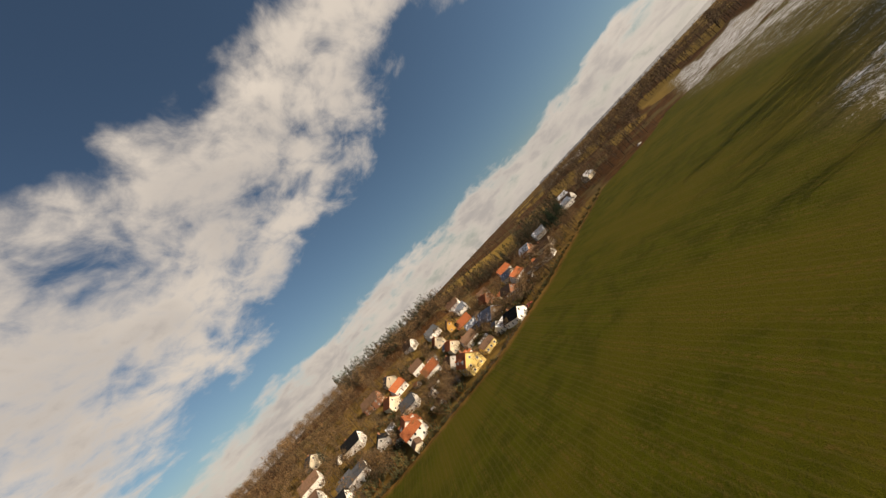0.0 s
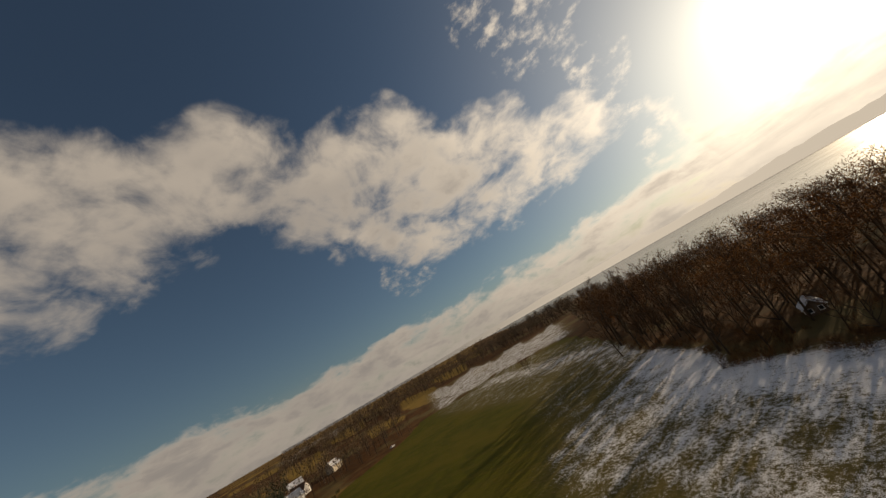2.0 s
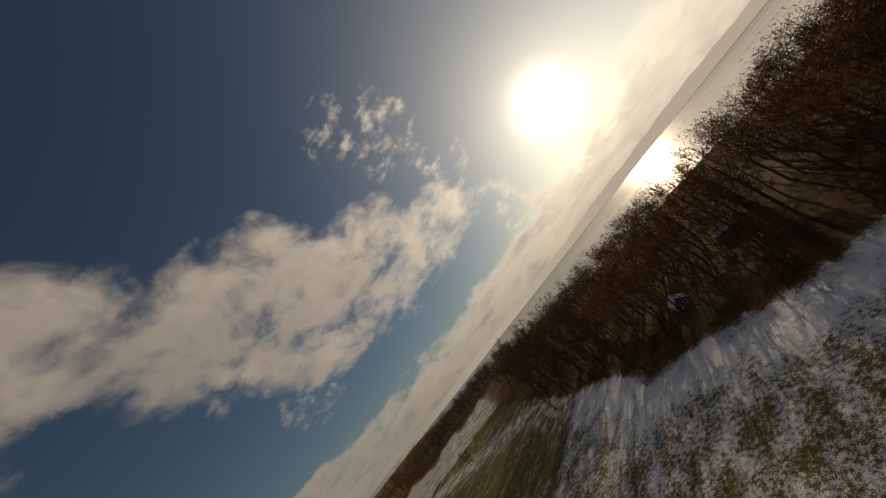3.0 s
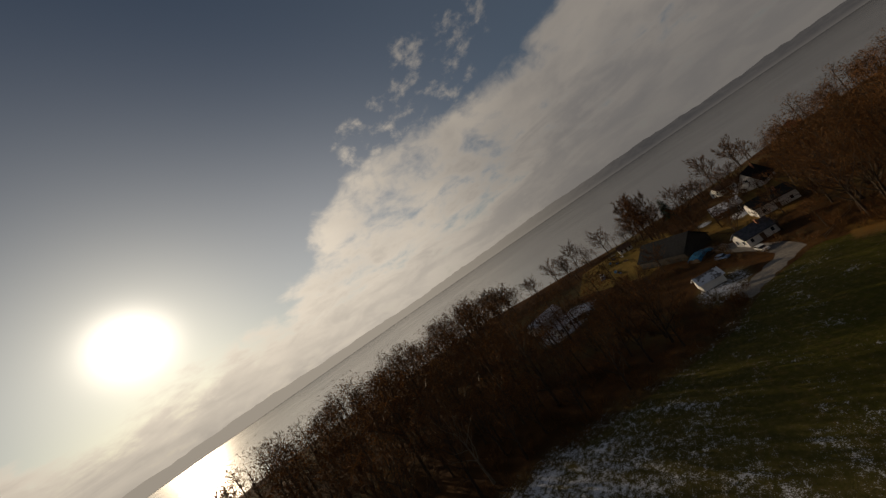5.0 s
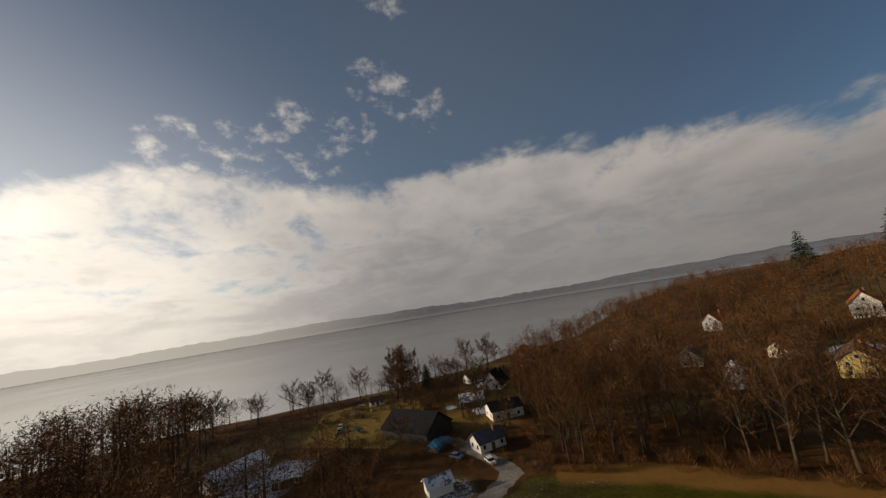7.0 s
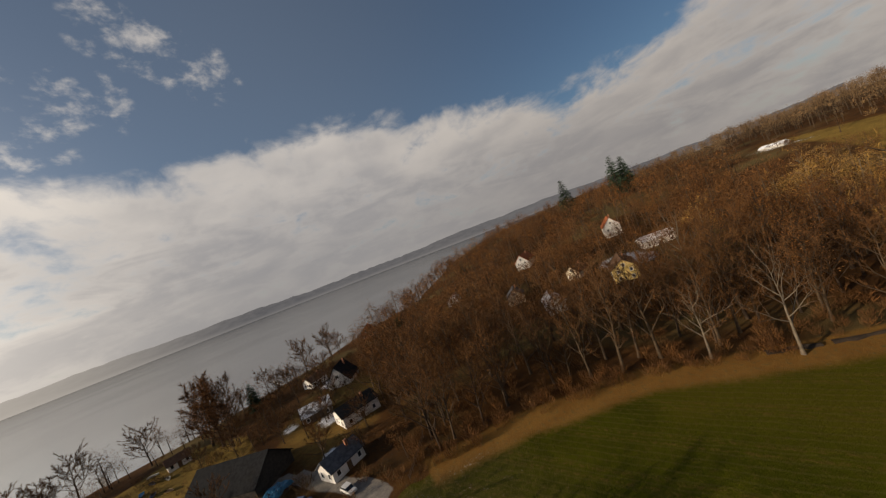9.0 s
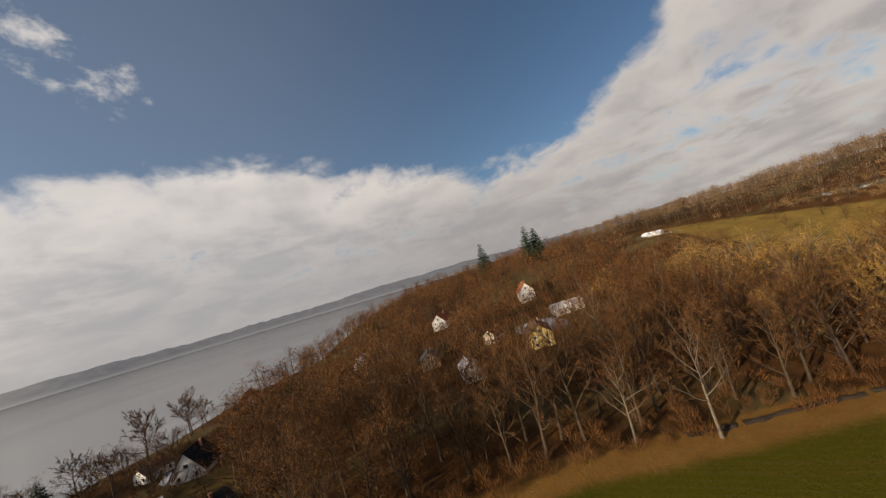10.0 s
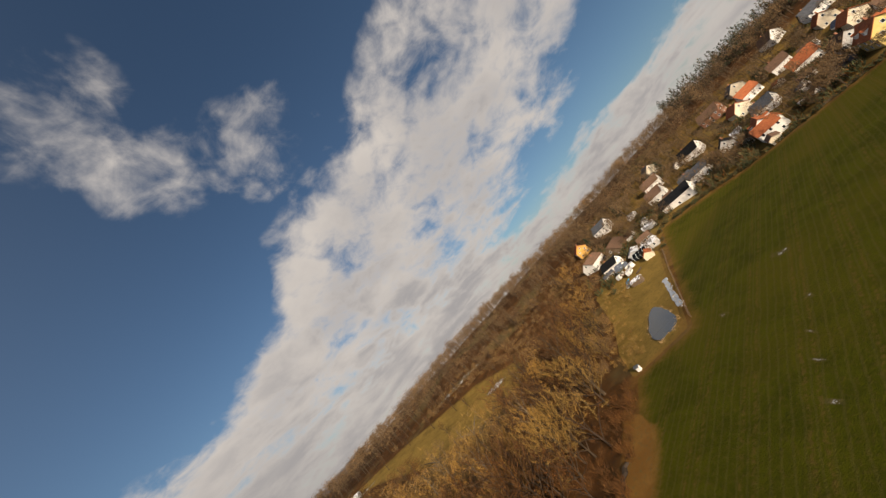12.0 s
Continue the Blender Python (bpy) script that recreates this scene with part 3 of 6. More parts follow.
def build_lake():
    az = np.radians(np.linspace(112, 336, 120))
    inner = np.interp(np.degrees(az), AZ, SHORE) - 14
    inner = np.minimum(inner, 4600)
    verts = [(r * math.sin(a), r * math.cos(a), LAKE_Z) for a, r in zip(az, inner)] + [(4850 * math.sin(a), 4850 * math.cos(a), LAKE_Z) for a in az]
    n = len(az)
    me = mesh_of("lake", verts, [(i, i + 1, n + i + 1, n + i) for i in range(n - 1)], [M["lake"]])
    tagged(new("lake", me), "calm grey misty lake reaching to the far shore", "lake", kind="structure")
    # hills beyond the lake
    az = np.radians(np.linspace(92, 340, 320))
    verts, faces = [], []
    for i, a in enumerate(az):
        d = math.degrees(a)
        top = 96 + 14 * math.sin(d * 0.11) + 5 * math.sin(d * 0.37 + 1) + 3 * math.sin(d * 1.3) + 2.5 * math.sin(d * 4.1) + random.uniform(-3, 3)
        top *= 0.25 + 0.75 * float(soft(d, 100, 175))
        for rad, zz in ((3650, LAKE_Z - 2), (3680, LAKE_Z + 0.35 * (top - LAKE_Z)), (3760, top * 0.85), (3900, top), (4300, top * 0.6)):
            verts.append((rad * math.sin(a), rad * math.cos(a), zz))
    for i in range(len(az) - 1):
        for j in range(4):
            faces.append((i * 5 + j, i * 5 + 5 + j, i * 5 + 6 + j, i * 5 + 1 + j))
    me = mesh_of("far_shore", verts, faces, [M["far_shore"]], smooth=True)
    tagged(new("far_shore", me), "low wooded hills across the lake, haze painted into their glow", "backdrop", kind="structure")


build_lake()


# ---- trees ----
def frame_of(d):
    d = d.normalized()
    a = d.cross(Vector((0, 0, 1)) if abs(d.z) < 0.9 else Vector((1, 0, 0))).normalized()
    return a, d.cross(a)


def tube(V, F, pts, radii, sides):
    base = len(V)
    for i, (p, r) in enumerate(zip(pts, radii)):
        d = (pts[min(i + 1, len(pts) - 1)] - pts[max(i - 1, 0)])
        a, b = frame_of(d)
        for s in range(sides):
            w = 2 * math.pi * s / sides
            V.append(p + (a * math.cos(w) + b * math.sin(w)) * r)
    for i in range(len(pts) - 1):
        for s in range(sides):
            t = (s + 1) % sides
            F.append((base + i * sides + s, base + i * sides + t, base + (i + 1) * sides + t, base + (i + 1) * sides + s))


def limb(rng, start, way, length, bend, steps):
    pts, p, d = [start.copy()], start.copy(), way.normalized()
    for _ in range(steps):
        d = (d + Vector((rng.uniform(-bend, bend), rng.uniform(-bend, bend), rng.uniform(-bend, bend) + bend * 0.35))).normalized()
        p = p + d * (length / steps)
        pts.append(p.copy())
    return pts


def sliver(V, F, p, d, length, width, rng):
    a, b = frame_of(d)
    w = rng.uniform(0, math.pi)
    s = (a * math.cos(w) + b * math.sin(w)) * width * 0.5
    i = len(V)
    mid = p + d * length * 0.5 + (a * rng.uniform(-1, 1) + b * rng.uniform(-1, 1)) * length * 0.08
    V.extend((p - s * 0.7, p + s * 0.7, mid + s * 0.5, p + d * length, mid - s * 0.5))
    F.append((i, i + 1, i + 2, i + 3, i + 4))


def needle(V, F, p, d, length, width, rng):
    a, b = frame_of(d)
    w = rng.uniform(0, math.pi)
    s = (a * math.cos(w) + b * math.sin(w)) * width * 0.5
    i = len(V)
    V.extend((p - s, p + s, p + d * length))
    F.append((i, i + 1, i + 2))


def leaf(V, F, p, size, rng):
    d = Vector((rng.gauss(0, 1), rng.gauss(0, 1), rng.gauss(0, 1))).normalized()
    a, b = frame_of(d)
    i = len(V)
    V.extend((p + a * size, p + b * size * 0.7, p - a * size * 0.8))
    F.append((i, i + 1, i + 2))


def bare_tree(seed, h=17.0, spread=0.36, limbs=13, twigs=13, leaves=0, low=0.22, rad=0.017, forks=5, width=0.046, lift=1.0):
    """Leafless broadleaf: returns wood (V, F) and crown (V, F, slots)."""
    rng = random.Random(seed)
    V, F, CV, CF, slots = [], [], [], [], []
    trunk = limb(rng, Vector((0, 0, -0.4)), Vector((rng.uniform(-0.06, 0.06), rng.uniform(-0.06, 0.06), 1)), h * 0.86, 0.09, 8)
    rr = [h * rad * (1.35 if i == 0 else 1 - i / 8.6) for i in range(9)]
    tube(V, F, trunk, rr, 6)
    tips = []
    for k in range(limbs):
        f = low + (0.98 - low) * (k + rng.random() * 0.8) / limbs
        i = min(7, int(f * 8))
        p = trunk[i].lerp(trunk[i + 1], f * 8 - i)
        az = k * 2.4 + rng.uniform(-0.5, 0.5)
        up = (rng.uniform(0.35, 0.95) + f * 0.7) * lift
        way = Vector((math.cos(az), math.sin(az), up))
        ln = h * spread * (1.18 - 0.75 * max(0, f - 0.35)) * rng.uniform(0.75, 1.15)
        pts = limb(rng, p, way, ln, 0.22, 5)
        r0 = h * rad * 0.48 * (1.15 - f * 0.7)
        tube(V, F, pts, [r0 * (1 - j / 5.8) for j in range(6)], 4)
        for q in range(forks):
            g = 0.25 + 0.75 * (q + rng.random()) / forks
            j = min(4, int(g * 5))
            s = pts[j].lerp(pts[j + 1], g * 5 - j)
            dd = (pts[j + 1] - pts[j]).normalized() + Vector((rng.gauss(0, 0.55), rng.gauss(0, 0.55), rng.gauss(0.15, 0.45)))
            sub = limb(rng, s, dd, ln * rng.uniform(0.3, 0.55), 0.28, 2)
            tube(V, F, sub, [r0 * 0.34, r0 * 0.22, r0 * 0.07], 3)
            tips.append(sub)
    for sub in tips:
        for _ in range(int(twigs * 2.0)):
            g = rng.uniform(0.2, 1.0)
            p = sub[0].lerp(sub[1], g * 2) if g < 0.5 else sub[1].lerp(sub[2], g * 2 - 1)
            d = ((sub[2] - sub[0]).normalized() + Vector((rng.gauss(0, 0.6), rng.gauss(0, 0.6), rng.gauss(0.25, 0.5)))).normalized()
            needle(CV, CF, p, d, rng.uniform(0.5, 1.45) * h / 17, width * rng.uniform(0.7, 1.5), rng)
            slots.append(0)
        for _ in range(leaves):
            p = sub[rng.randrange(3)] + Vector((rng.gauss(0, 0.6), rng.gauss(0, 0.6), rng.gauss(0, 0.5)))
            leaf(CV, CF, p, rng.uniform(0.09, 0.19), rng)
            slots.append(1)
    return V, F, CV, CF, slots


def fir(seed, h=20.0):
    rng = random.Random(seed)
    V, F, CV, CF, slots = [], [], [], [], []
    trunk = limb(rng, Vector((0, 0, -0.4)), Vector((0, 0, 1)), h, 0.02, 6)
    tube(V, F, trunk, [h * 0.014 * (1 - i / 6.3) for i in range(7)], 6)
    whorls = 26
    for w in range(whorls):
        f = 0.1 + 0.88 * w / whorls
        ln = h * 0.25 * (1.03 - f) ** 0.8 + 0.35
        for b in range(9):
            az = w * 0.7 + b * 2 * math.pi / 9 + rng.uniform(-0.25, 0.25)
            le = ln * rng.uniform(0.7, 1.12)
            p0 = Vector((0, 0, f * h + rng.uniform(-0.55, 0.55) * h / whorls))
            d = Vector((math.cos(az), math.sin(az), rng.uniform(-0.38, -0.1)))
            for s in range(7):
                g = (s + 0.6) / 7
                p = p0 + d * le * g + Vector((0, 0, 0.12 * le * g * g))
                dd = (d + Vector((rng.gauss(0, 0.5), rng.gauss(0, 0.5), rng.gauss(-0.25, 0.25)))).normalized()
                sliver(CV, CF, p, dd, rng.uniform(0.8, 1.4) * min(1, 1.7 * (1.12 - f)), rng.uniform(0.5, 0.85) * min(1, 1.7 * (1.12 - f)), rng)
                slots.append(0)
    return V, F, CV, CF, slots


def prototypes():
    out = {}
    out["brown"] = [bare_tree(s, h, sp) for s, h, sp in ((1, 18, 0.34), (2, 21, 0.3), (3, 16, 0.4), (4, 19, 0.32))]
    out["rust"] = [bare_tree(s, h, sp, twigs=9, leaves=10) for s, h, sp in ((11, 17, 0.36), (12, 19, 0.33), (13, 14, 0.42))]
    out["pale"] = [bare_tree(s, h, sp, limbs=12, twigs=7, rad=0.0165, low=0.3, forks=5) for s, h, sp in ((21, 20, 0.36), (22, 18, 0.34))]
    out["gold"] = [bare_tree(s, h, sp, limbs=13, twigs=17, leaves=3, low=0.12) for s, h, sp in ((31, 13, 0.42), (32, 15, 0.36))]
    out["dense"] = [bare_tree(61, 21, 0.32, limbs=18, twigs=18, leaves=26, low=0.14, forks=6, width=0.07, lift=0.75), bare_tree(62, 19, 0.36, limbs=17, twigs=26, leaves=10, low=0.16, forks=6, width=0.09, lift=0.7)]
    out["round"] = [bare_tree(71, 13, 0.5, limbs=17, twigs=18, low=0.26, forks=6, width=0.07, rad=0.022, lift=0.55), bare_tree(72, 14, 0.46, limbs=17, twigs=18, low=0.3, forks=6, width=0.07, rad=0.021, lift=0.6)]
    out["fir"] = [fir(41, 22.0), fir(42, 17.0)]
    return out


PROTO = prototypes()
CROWN_MATS = {"brown": ("twig", "twig"), "rust": ("twig", "rust_leaf"), "pale": ("twig", "twig"), "gold": ("gold_twig", "gold_twig"), "fir": ("needle", "needle"), "dense": ("twig", "rust_leaf"), "round": ("twig", "twig")}
MESHES = {}
for kind_, protos_ in PROTO.items():
    for i_, (v_, f_, cv_, cf_, sl_) in enumerate(protos_):
        bark_ = M["pale_bark"] if kind_ == "pale" else M["bark"]
        MESHES[kind_, i_] = (mesh_of("trunk", v_, f_, [bark_], smooth=True), mesh_of("crown", cv_, cf_, [M[k] for k in CROWN_MATS[kind_]], sl_))
TREE_LABEL = {"brown": "tall leafless tree with grey-brown bare twigs", "rust": "winter tree holding dry rust-brown leaves on its twigs",
              "pale": "bare tree with pale bark and spreading limbs", "gold": "bare tree with dense golden-yellow twigs", "fir": "dark green fir tree standing above the woods",
              "dense": "tall dense tree with rusty leaves", "round": "bare round-crowned tree"}


def plant(kind, which, x, y, scale=1.0, turn=0.0, group="trees at the edge of the woods", name=None, label=""):
    trunk_me, crown_me = MESHES[kind, which % len(PROTO[kind])]
    z = float(height(x, y))
    ob = new(name or ("fir_tree" if kind == "fir" else "tree"), trunk_me)
    ob.matrix_world = Matrix.LocRotScale((x, y, z), Euler((0, 0, turn)), (scale, scale, scale))
    tagged(ob, label or TREE_LABEL[kind], "tree", group)
    crown = new("crown", crown_me)
    crown.parent = ob
    return ob


def joined(name, spots, models, mats, label, category):
    """One mesh of many plants: spots are (x, y, scale, turn, model)."""
    vs, fs, sl, tones, off = [], [], [], [], 0
    arr = [(np.array([tuple(v) for v in V]), F, S) for V, F, S in models]
    loops, starts, totals, lc = [], [], [], 0
    packed = []
    for A, F, S in arr:
        flat = np.array([i for f in F for i in f], np.int32)
        tot = np.array([len(f) for f in F], np.int32)
        packed.append((A, flat, tot, np.array(S, np.int32)))
    for x, y, s, t, k in spots:
        A, flat, tot, S = packed[k]
        c, w = math.cos(t), math.sin(t)
        P = A * s
        Q = np.stack([P[:, 0] * c - P[:, 1] * w + x, P[:, 0] * w + P[:, 1] * c + y, P[:, 2] + float(height(x, y))], 1)
        vs.append(Q)
        tones.append(np.full(len(A), (x * 0.737 + y * 0.391) % 1.0))
        loops.append(flat + off)
        totals.append(tot)
        sl.append(S)
        off += len(A)
    co, lp, tt, ss = np.concatenate(vs), np.concatenate(loops), np.concatenate(totals), np.concatenate(sl)
    me = bpy.data.meshes.new(name)
    me.vertices.add(len(co))
    me.vertices.foreach_set("co", co.ravel().astype(np.float32))
    me.loops.add(len(lp))
    me.loops.foreach_set("vertex_index", lp)
    me.polygons.add(len(tt))
    me.polygons.foreach_set("loop_start", np.concatenate([[0], np.cumsum(tt)[:-1]]).astype(np.int32))
    me.polygons.foreach_set("loop_total", tt)
    for mt in mats:
        me.materials.append(mt)
    me.polygons.foreach_set("material_index", ss)
    me.update(calc_edges=True)
    tone = me.attributes.new("tone", "FLOAT", "POINT")
    tone.data.foreach_set("value", np.concatenate(tones).astype(np.float32))
    return tagged(new(name, me), label, category, kind="stuff")


def rough_tree(seed, h, spread, slivers, width, fir_like=False, leaf_share=0.3):
    """A far tree: trunk, a few limbs and a haze of twigs."""
    rng = random.Random(seed)
    V, F, S = [], [], []
    tr = limb(rng, Vector((0, 0, -0.4)), Vector((0, 0, 1)), h * 0.8, 0.06, 2)
    n0 = len(F)
    tube(V, F, tr, [h * 0.017, h * 0.012, h * 0.003], 3)
    S += [0] * (len(F) - n0)
    for k in range(9 if not fir_like else 0):
        f = rng.uniform(0.25, 0.85)
        a = k * 2.4
        p = tr[0].lerp(tr[2], f)
        d = Vector((math.cos(a), math.sin(a), rng.uniform(0.5, 1.4))).normalized()
        sliver(V, F, p, d, h * spread * rng.uniform(0.7, 1.1), h * 0.011, rng)
        S.append(0)
    # the twigs gather in clumps at the ends of the limbs
    clumps = []
    for k in range(13):
        u = Vector((rng.gauss(0, 1), rng.gauss(0, 1), rng.gauss(0, 1))).normalized() * rng.uniform(0.35, 0.92)
        clumps.append((Vector((u.x * h * spread, u.y * h * spread, h * 0.62 + u.z * h * 0.34)), rng.uniform(0.65, 1.3)))
    for k in range(slivers):
        if fir_like:
            f = rng.random() ** 1.3
            a, ra = rng.uniform(0, 6.3), h * 0.2 * (1 - f)
            p = Vector((math.cos(a) * ra * 0.6, math.sin(a) * ra * 0.6, h * (0.1 + 0.9 * f)))
            d = Vector((math.cos(a), math.sin(a), -0.3)).normalized()
        else:
            c, wide = clumps[k % 13]
            u = Vector((rng.gauss(0, 1), rng.gauss(0, 1), rng.gauss(0, 0.85)))
            p = c + u * (h * 0.06 * wide)
            d = (u * 0.35 + Vector((rng.gauss(0, 0.6), rng.gauss(0, 0.6), rng.gauss(0.3, 0.5)))).normalized()
        needle(V, F, p, d, rng.uniform(0.55, 1.4) * h / 17, width * rng.uniform(0.7, 1.7), rng)
        S.append(2 if rng.random() < leaf_share else 1)
    return V, F, S


def rough_bush(seed, h, spread, slivers, wide=1.0):
    rng = random.Random(seed)
    V, F, S = [], [], []
    for _ in range(slivers):
        a, r = rng.uniform(0, 6.28), spread * rng.random() ** 0.6
        p = Vector((math.cos(a) * r * 0.7, math.sin(a) * r * 0.7, h * rng.uniform(0, 0.6)))
        d = Vector((math.cos(a) * 0.5 + rng.gauss(0, 0.35), math.sin(a) * 0.5 + rng.gauss(0, 0.35), 1.0)).normalized()
        needle(V, F, p, d, rng.uniform(0.5, 1.2) * h * 0.5, rng.uniform(0.035, 0.08) * wide, rng)
        S.append(2 if rng.random() < 0.2 else 1)
    return V, F, S


WEST_EDGE = [(-83, -46), (-80, -20), (-71, 5), (-55, 24), (-42, 42), (-25, 58), (-8, 78)]
rng = random.Random(5)


def scatter(poly, step, jitter=0.42):
    xs, ys = [p[0] for p in poly], [p[1] for p in poly]
    out = []
    y = min(ys)
    while y < max(ys):
        x = min(xs)
        while x < max(xs):
            out.append((x + rng.uniform(-jitter, jitter) * step, y + rng.uniform(-jitter, jitter) * step))
            x += step
        y += step
    keep = side(np.array([p[0] for p in out]), np.array([p[1] for p in out]), poly) > 0
    return [p for p, k in zip(out, keep) if k]


# open ground kept free of trees: (x, y, radius)
WEST_YARDS = [(-108, 40, 6), (-160, 100, 5), (-200, 64, 6), (-122, 22, 4), (-152, 24, 4), (-124, 80, 5), (-146, 70, 4), (-123, 60, 10), (-171, 108, 9), (-213, 72, 10), (-129, 29, 7), (-163, 31, 8), (-132, 92, 7), (-142, 216, 14)]
LAKE_YARDS = [(-176, -56, 9), (-160, -54, 5), (-129, -52, 9), (-121, -83, 15), (-135, -112, 22), (-162, -120, 20), (-262, -36, 14), (-246, -34, 10), (-100, -60, 8), (-97, -138, 12), (-83, -120, 12), (-105, -70, 9), (-77, -66, 9), (-145, -52, 4)]
OTHER_OPEN = [(62, -143, 6), (14, 90, 20), (35, 120, 22), (-40, 176, 16), (-70, 190, 20), (37, -168, 8), (-90, 205, 18)]
CLEAR = WEST_YARDS + LAKE_YARDS + OTHER_OPEN


def free(x, y):
    return all((x - a) ** 2 + (y - b) ** 2 > r * r for a, b, r in CLEAR)


SOUTH_WOOD = [(300, -345), (235, -270), (168, -194), (124, -154), (94, -136), (80, -116), (60, -116), (40, -107), (20, -108), (0, -104), (-20, -94), (-36, -81), (-54, -67), (-64, -72),
              (-80, -105), (-72, -140), (-108, -160), (-135, -185), (-150, -245), (-110, -290), (0, -315), (80, -330), (200, -350)]
WEST_WOOD = [(-87, -38), (-84, -18), (-75, 8), (-59, 28), (-46, 46), (-29, 62), (-12, 84), (2, 104), (12, 122), (10, 150), (-20, 162), (-60, 160), (-110, 178), (-150, 205),
             (-200, 230), (-260, 250), (-330, 230), (-400, 190), (-420, 120), (-350, 20), (-300, -20), (-255, -45), (-215, -52), (-190, -50), (-160, -46), (-110, -44), (-94, -40)]


def hill_field(az, rad):
    """The bare tilled field on the hill behind the village."""
    return 65 < az < 83 and 400 + 12 * math.sin(az * 0.9) < rad < 575


def tall(y):
    """The old beeches deep in the southern wood outgrow those at its edge."""
    return 1.0 + 0.3 * float(soft(-y, 95, 150))


def low_before(x, y):
    """Younger, lower trees stand on the field side of the houses in the woods."""
    for hx, hy, _ in WEST_YARDS:
        r = math.hypot(hx + 30, hy + 20)
        ux, uy = (-30 - hx) / r, (-20 - hy) / r
        along, across = (x - hx) * ux + (y - hy) * uy, abs((x - hx) * uy - (y - hy) * ux)
        if -4 < along < 42 and across < 9:
            return 0.66 if along < 22 else 0.85
    return 1.0


def build_woods():
    spots_mid, spots_near = [], []
    for p in scatter(SOUTH_WOOD, 7.6):
        if free(*p) and (math.hypot(*p) < 215 or rng.random() < 0.62) and (p[0] < -15 or rng.random() < 0.68):
            e = float(away(np.array([p[0]]), np.array([p[1]]), SOUTH_EDGE)[0])
            (spots_near if e < 19 and p[0] < 135 else spots_mid).append((*p, "s"))
    for p in scatter(WEST_WOOD, 7.4):
        if free(*p) and (math.hypot(*p) < 190 or rng.random() < 0.55):
            e = float(-side(p[0], p[1], FIELD)[0])
            (spots_near if e < 46 else spots_mid).append((*p, "w"))
    rng.shuffle(spots_near)
    for i, (x, y, w) in enumerate(spots_near):
        if i >= 240:
            spots_mid.append((x, y, w))
            continue
        east = y > 62 and x > -60
        if east:
            kind = rng.choices(("gold", "brown", "rust", "pale"), (4, 3, 2, 0.6))[0]
        else:
            kind = rng.choices(("brown", "rust", "pale"), (5, 5, 0.3 if w == "w" else 0.1))[0]
        plant(kind, rng.randrange(4), x, y, (rng.uniform(0.7, 1.35) if w == "s" else rng.uniform(0.85, 1.4) * low_before(x, y)), rng.uniform(0, 6.28))
    shapes = ((18, 0.30, 0.15), (16, 0.34, 0.4), (20, 0.27, 0.2), (14, 0.36, 0.6), (17, 0.32, 0.08))
    mid = [rough_tree(100 + i, h, s, 560, 0.093, leaf_share=ls) for i, (h, s, ls) in enumerate(shapes)]
    mid += [rough_tree(120 + i, h, s, 260, 0.17, leaf_share=ls) for i, (h, s, ls) in enumerate(shapes)]
    brown, gold = [], []
    for x, y, w in spots_mid:
        by_meadow = w == "w" and side(x, y, HILL_MEADOW)[0] > -42
        s = rng.uniform(0.8, 1.4) * tall(y) if w == "s" else rng.uniform(0.6, 1.2) * (0.65 if by_meadow else 1.2 if math.hypot(x, y) < 200 else 1.08) * low_before(x, y)
        if side(x, y, HILL_MEADOW)[0] > -2:
            continue
        golden = w == "w" and rng.random() < float(soft(y, 60, 100) * soft(x, -110, -60))
        (gold if golden else brown).append((x, y, s, rng.uniform(0, 6.28), rng.randrange(5) + (5 if math.hypot(x, y) > 185 else 0)))
    joined("woodland", brown, mid, [M["bark"], M["twig"], M["rust_leaf"]], "dense leafless brown winter woodland on slopes above the lake", "woodland")
    joined("golden_woodland", gold, mid, [M["pale_bark"], M["gold_twig"], M["far_twig"]], "golden-brown thicket of bare trees on the slope below the meadow", "woodland")
    # brushwood under and before the trees
    brush = [rough_bush(300 + i, 2.8, 1.7, 120, 0.95) for i in range(4)]
    spots = []
    for line, n, deep in ((SOUTH_EDGE, 480, 26), (WEST_EDGE, 400, 30)):
        for _ in range(n):
            k = rng.randrange(len(line) - 1)
            f, o = rng.random(), 1.5 + deep * rng.random() ** 1.6
            (ax, ay), (bx, by) = line[k], line[k + 1]
            ln = math.hypot(bx - ax, by - ay)
            x, y = ax + f * (bx - ax) - (by - ay) / ln * o, ay + f * (by - ay) + (bx - ax) / ln * o
            if side(x, y, FIELD)[0] > 0:
                x, y = ax + f * (bx - ax) + (by - ay) / ln * o, ay + f * (by - ay) - (bx - ax) / ln * o
            if side(x, y, FIELD)[0] < -0.5 and free(x, y):
                spots.append((x, y, rng.uniform(0.5, 1.3), rng.uniform(0, 6.28), rng.randrange(4)))
    joined("brushwood", spots, brush, [M["bark"], M["twig"], M["rust_leaf"]], "brown bare brushwood along the edge of the woods", "shrubs")
    thicket = [rough_bush(330 + i, 3.4, 2.4, 110, 1.15) for i in range(3)]
    spots = []
    for _ in range(1500):
        az, rad = rng.uniform(-32, 24), rng.uniform(96, 256)
        x, y = rad * math.sin(radians(az)), rad * math.cos(radians(az))
        if side(x, y, HILL_MEADOW)[0] < -2 and side(x, y, GARDEN)[0] < -1 and side(x, y, FIELD)[0] < -5:
            spots.append((x, y, rng.uniform(0.5, 1.3), rng.uniform(0, 6.28), rng.randrange(3)))
    joined("slope_thicket", spots, thicket, [M["bark"], M["far_twig"], M["gold_twig"]], "brown and golden brushwood covering the slope above the pond", "shrubs")
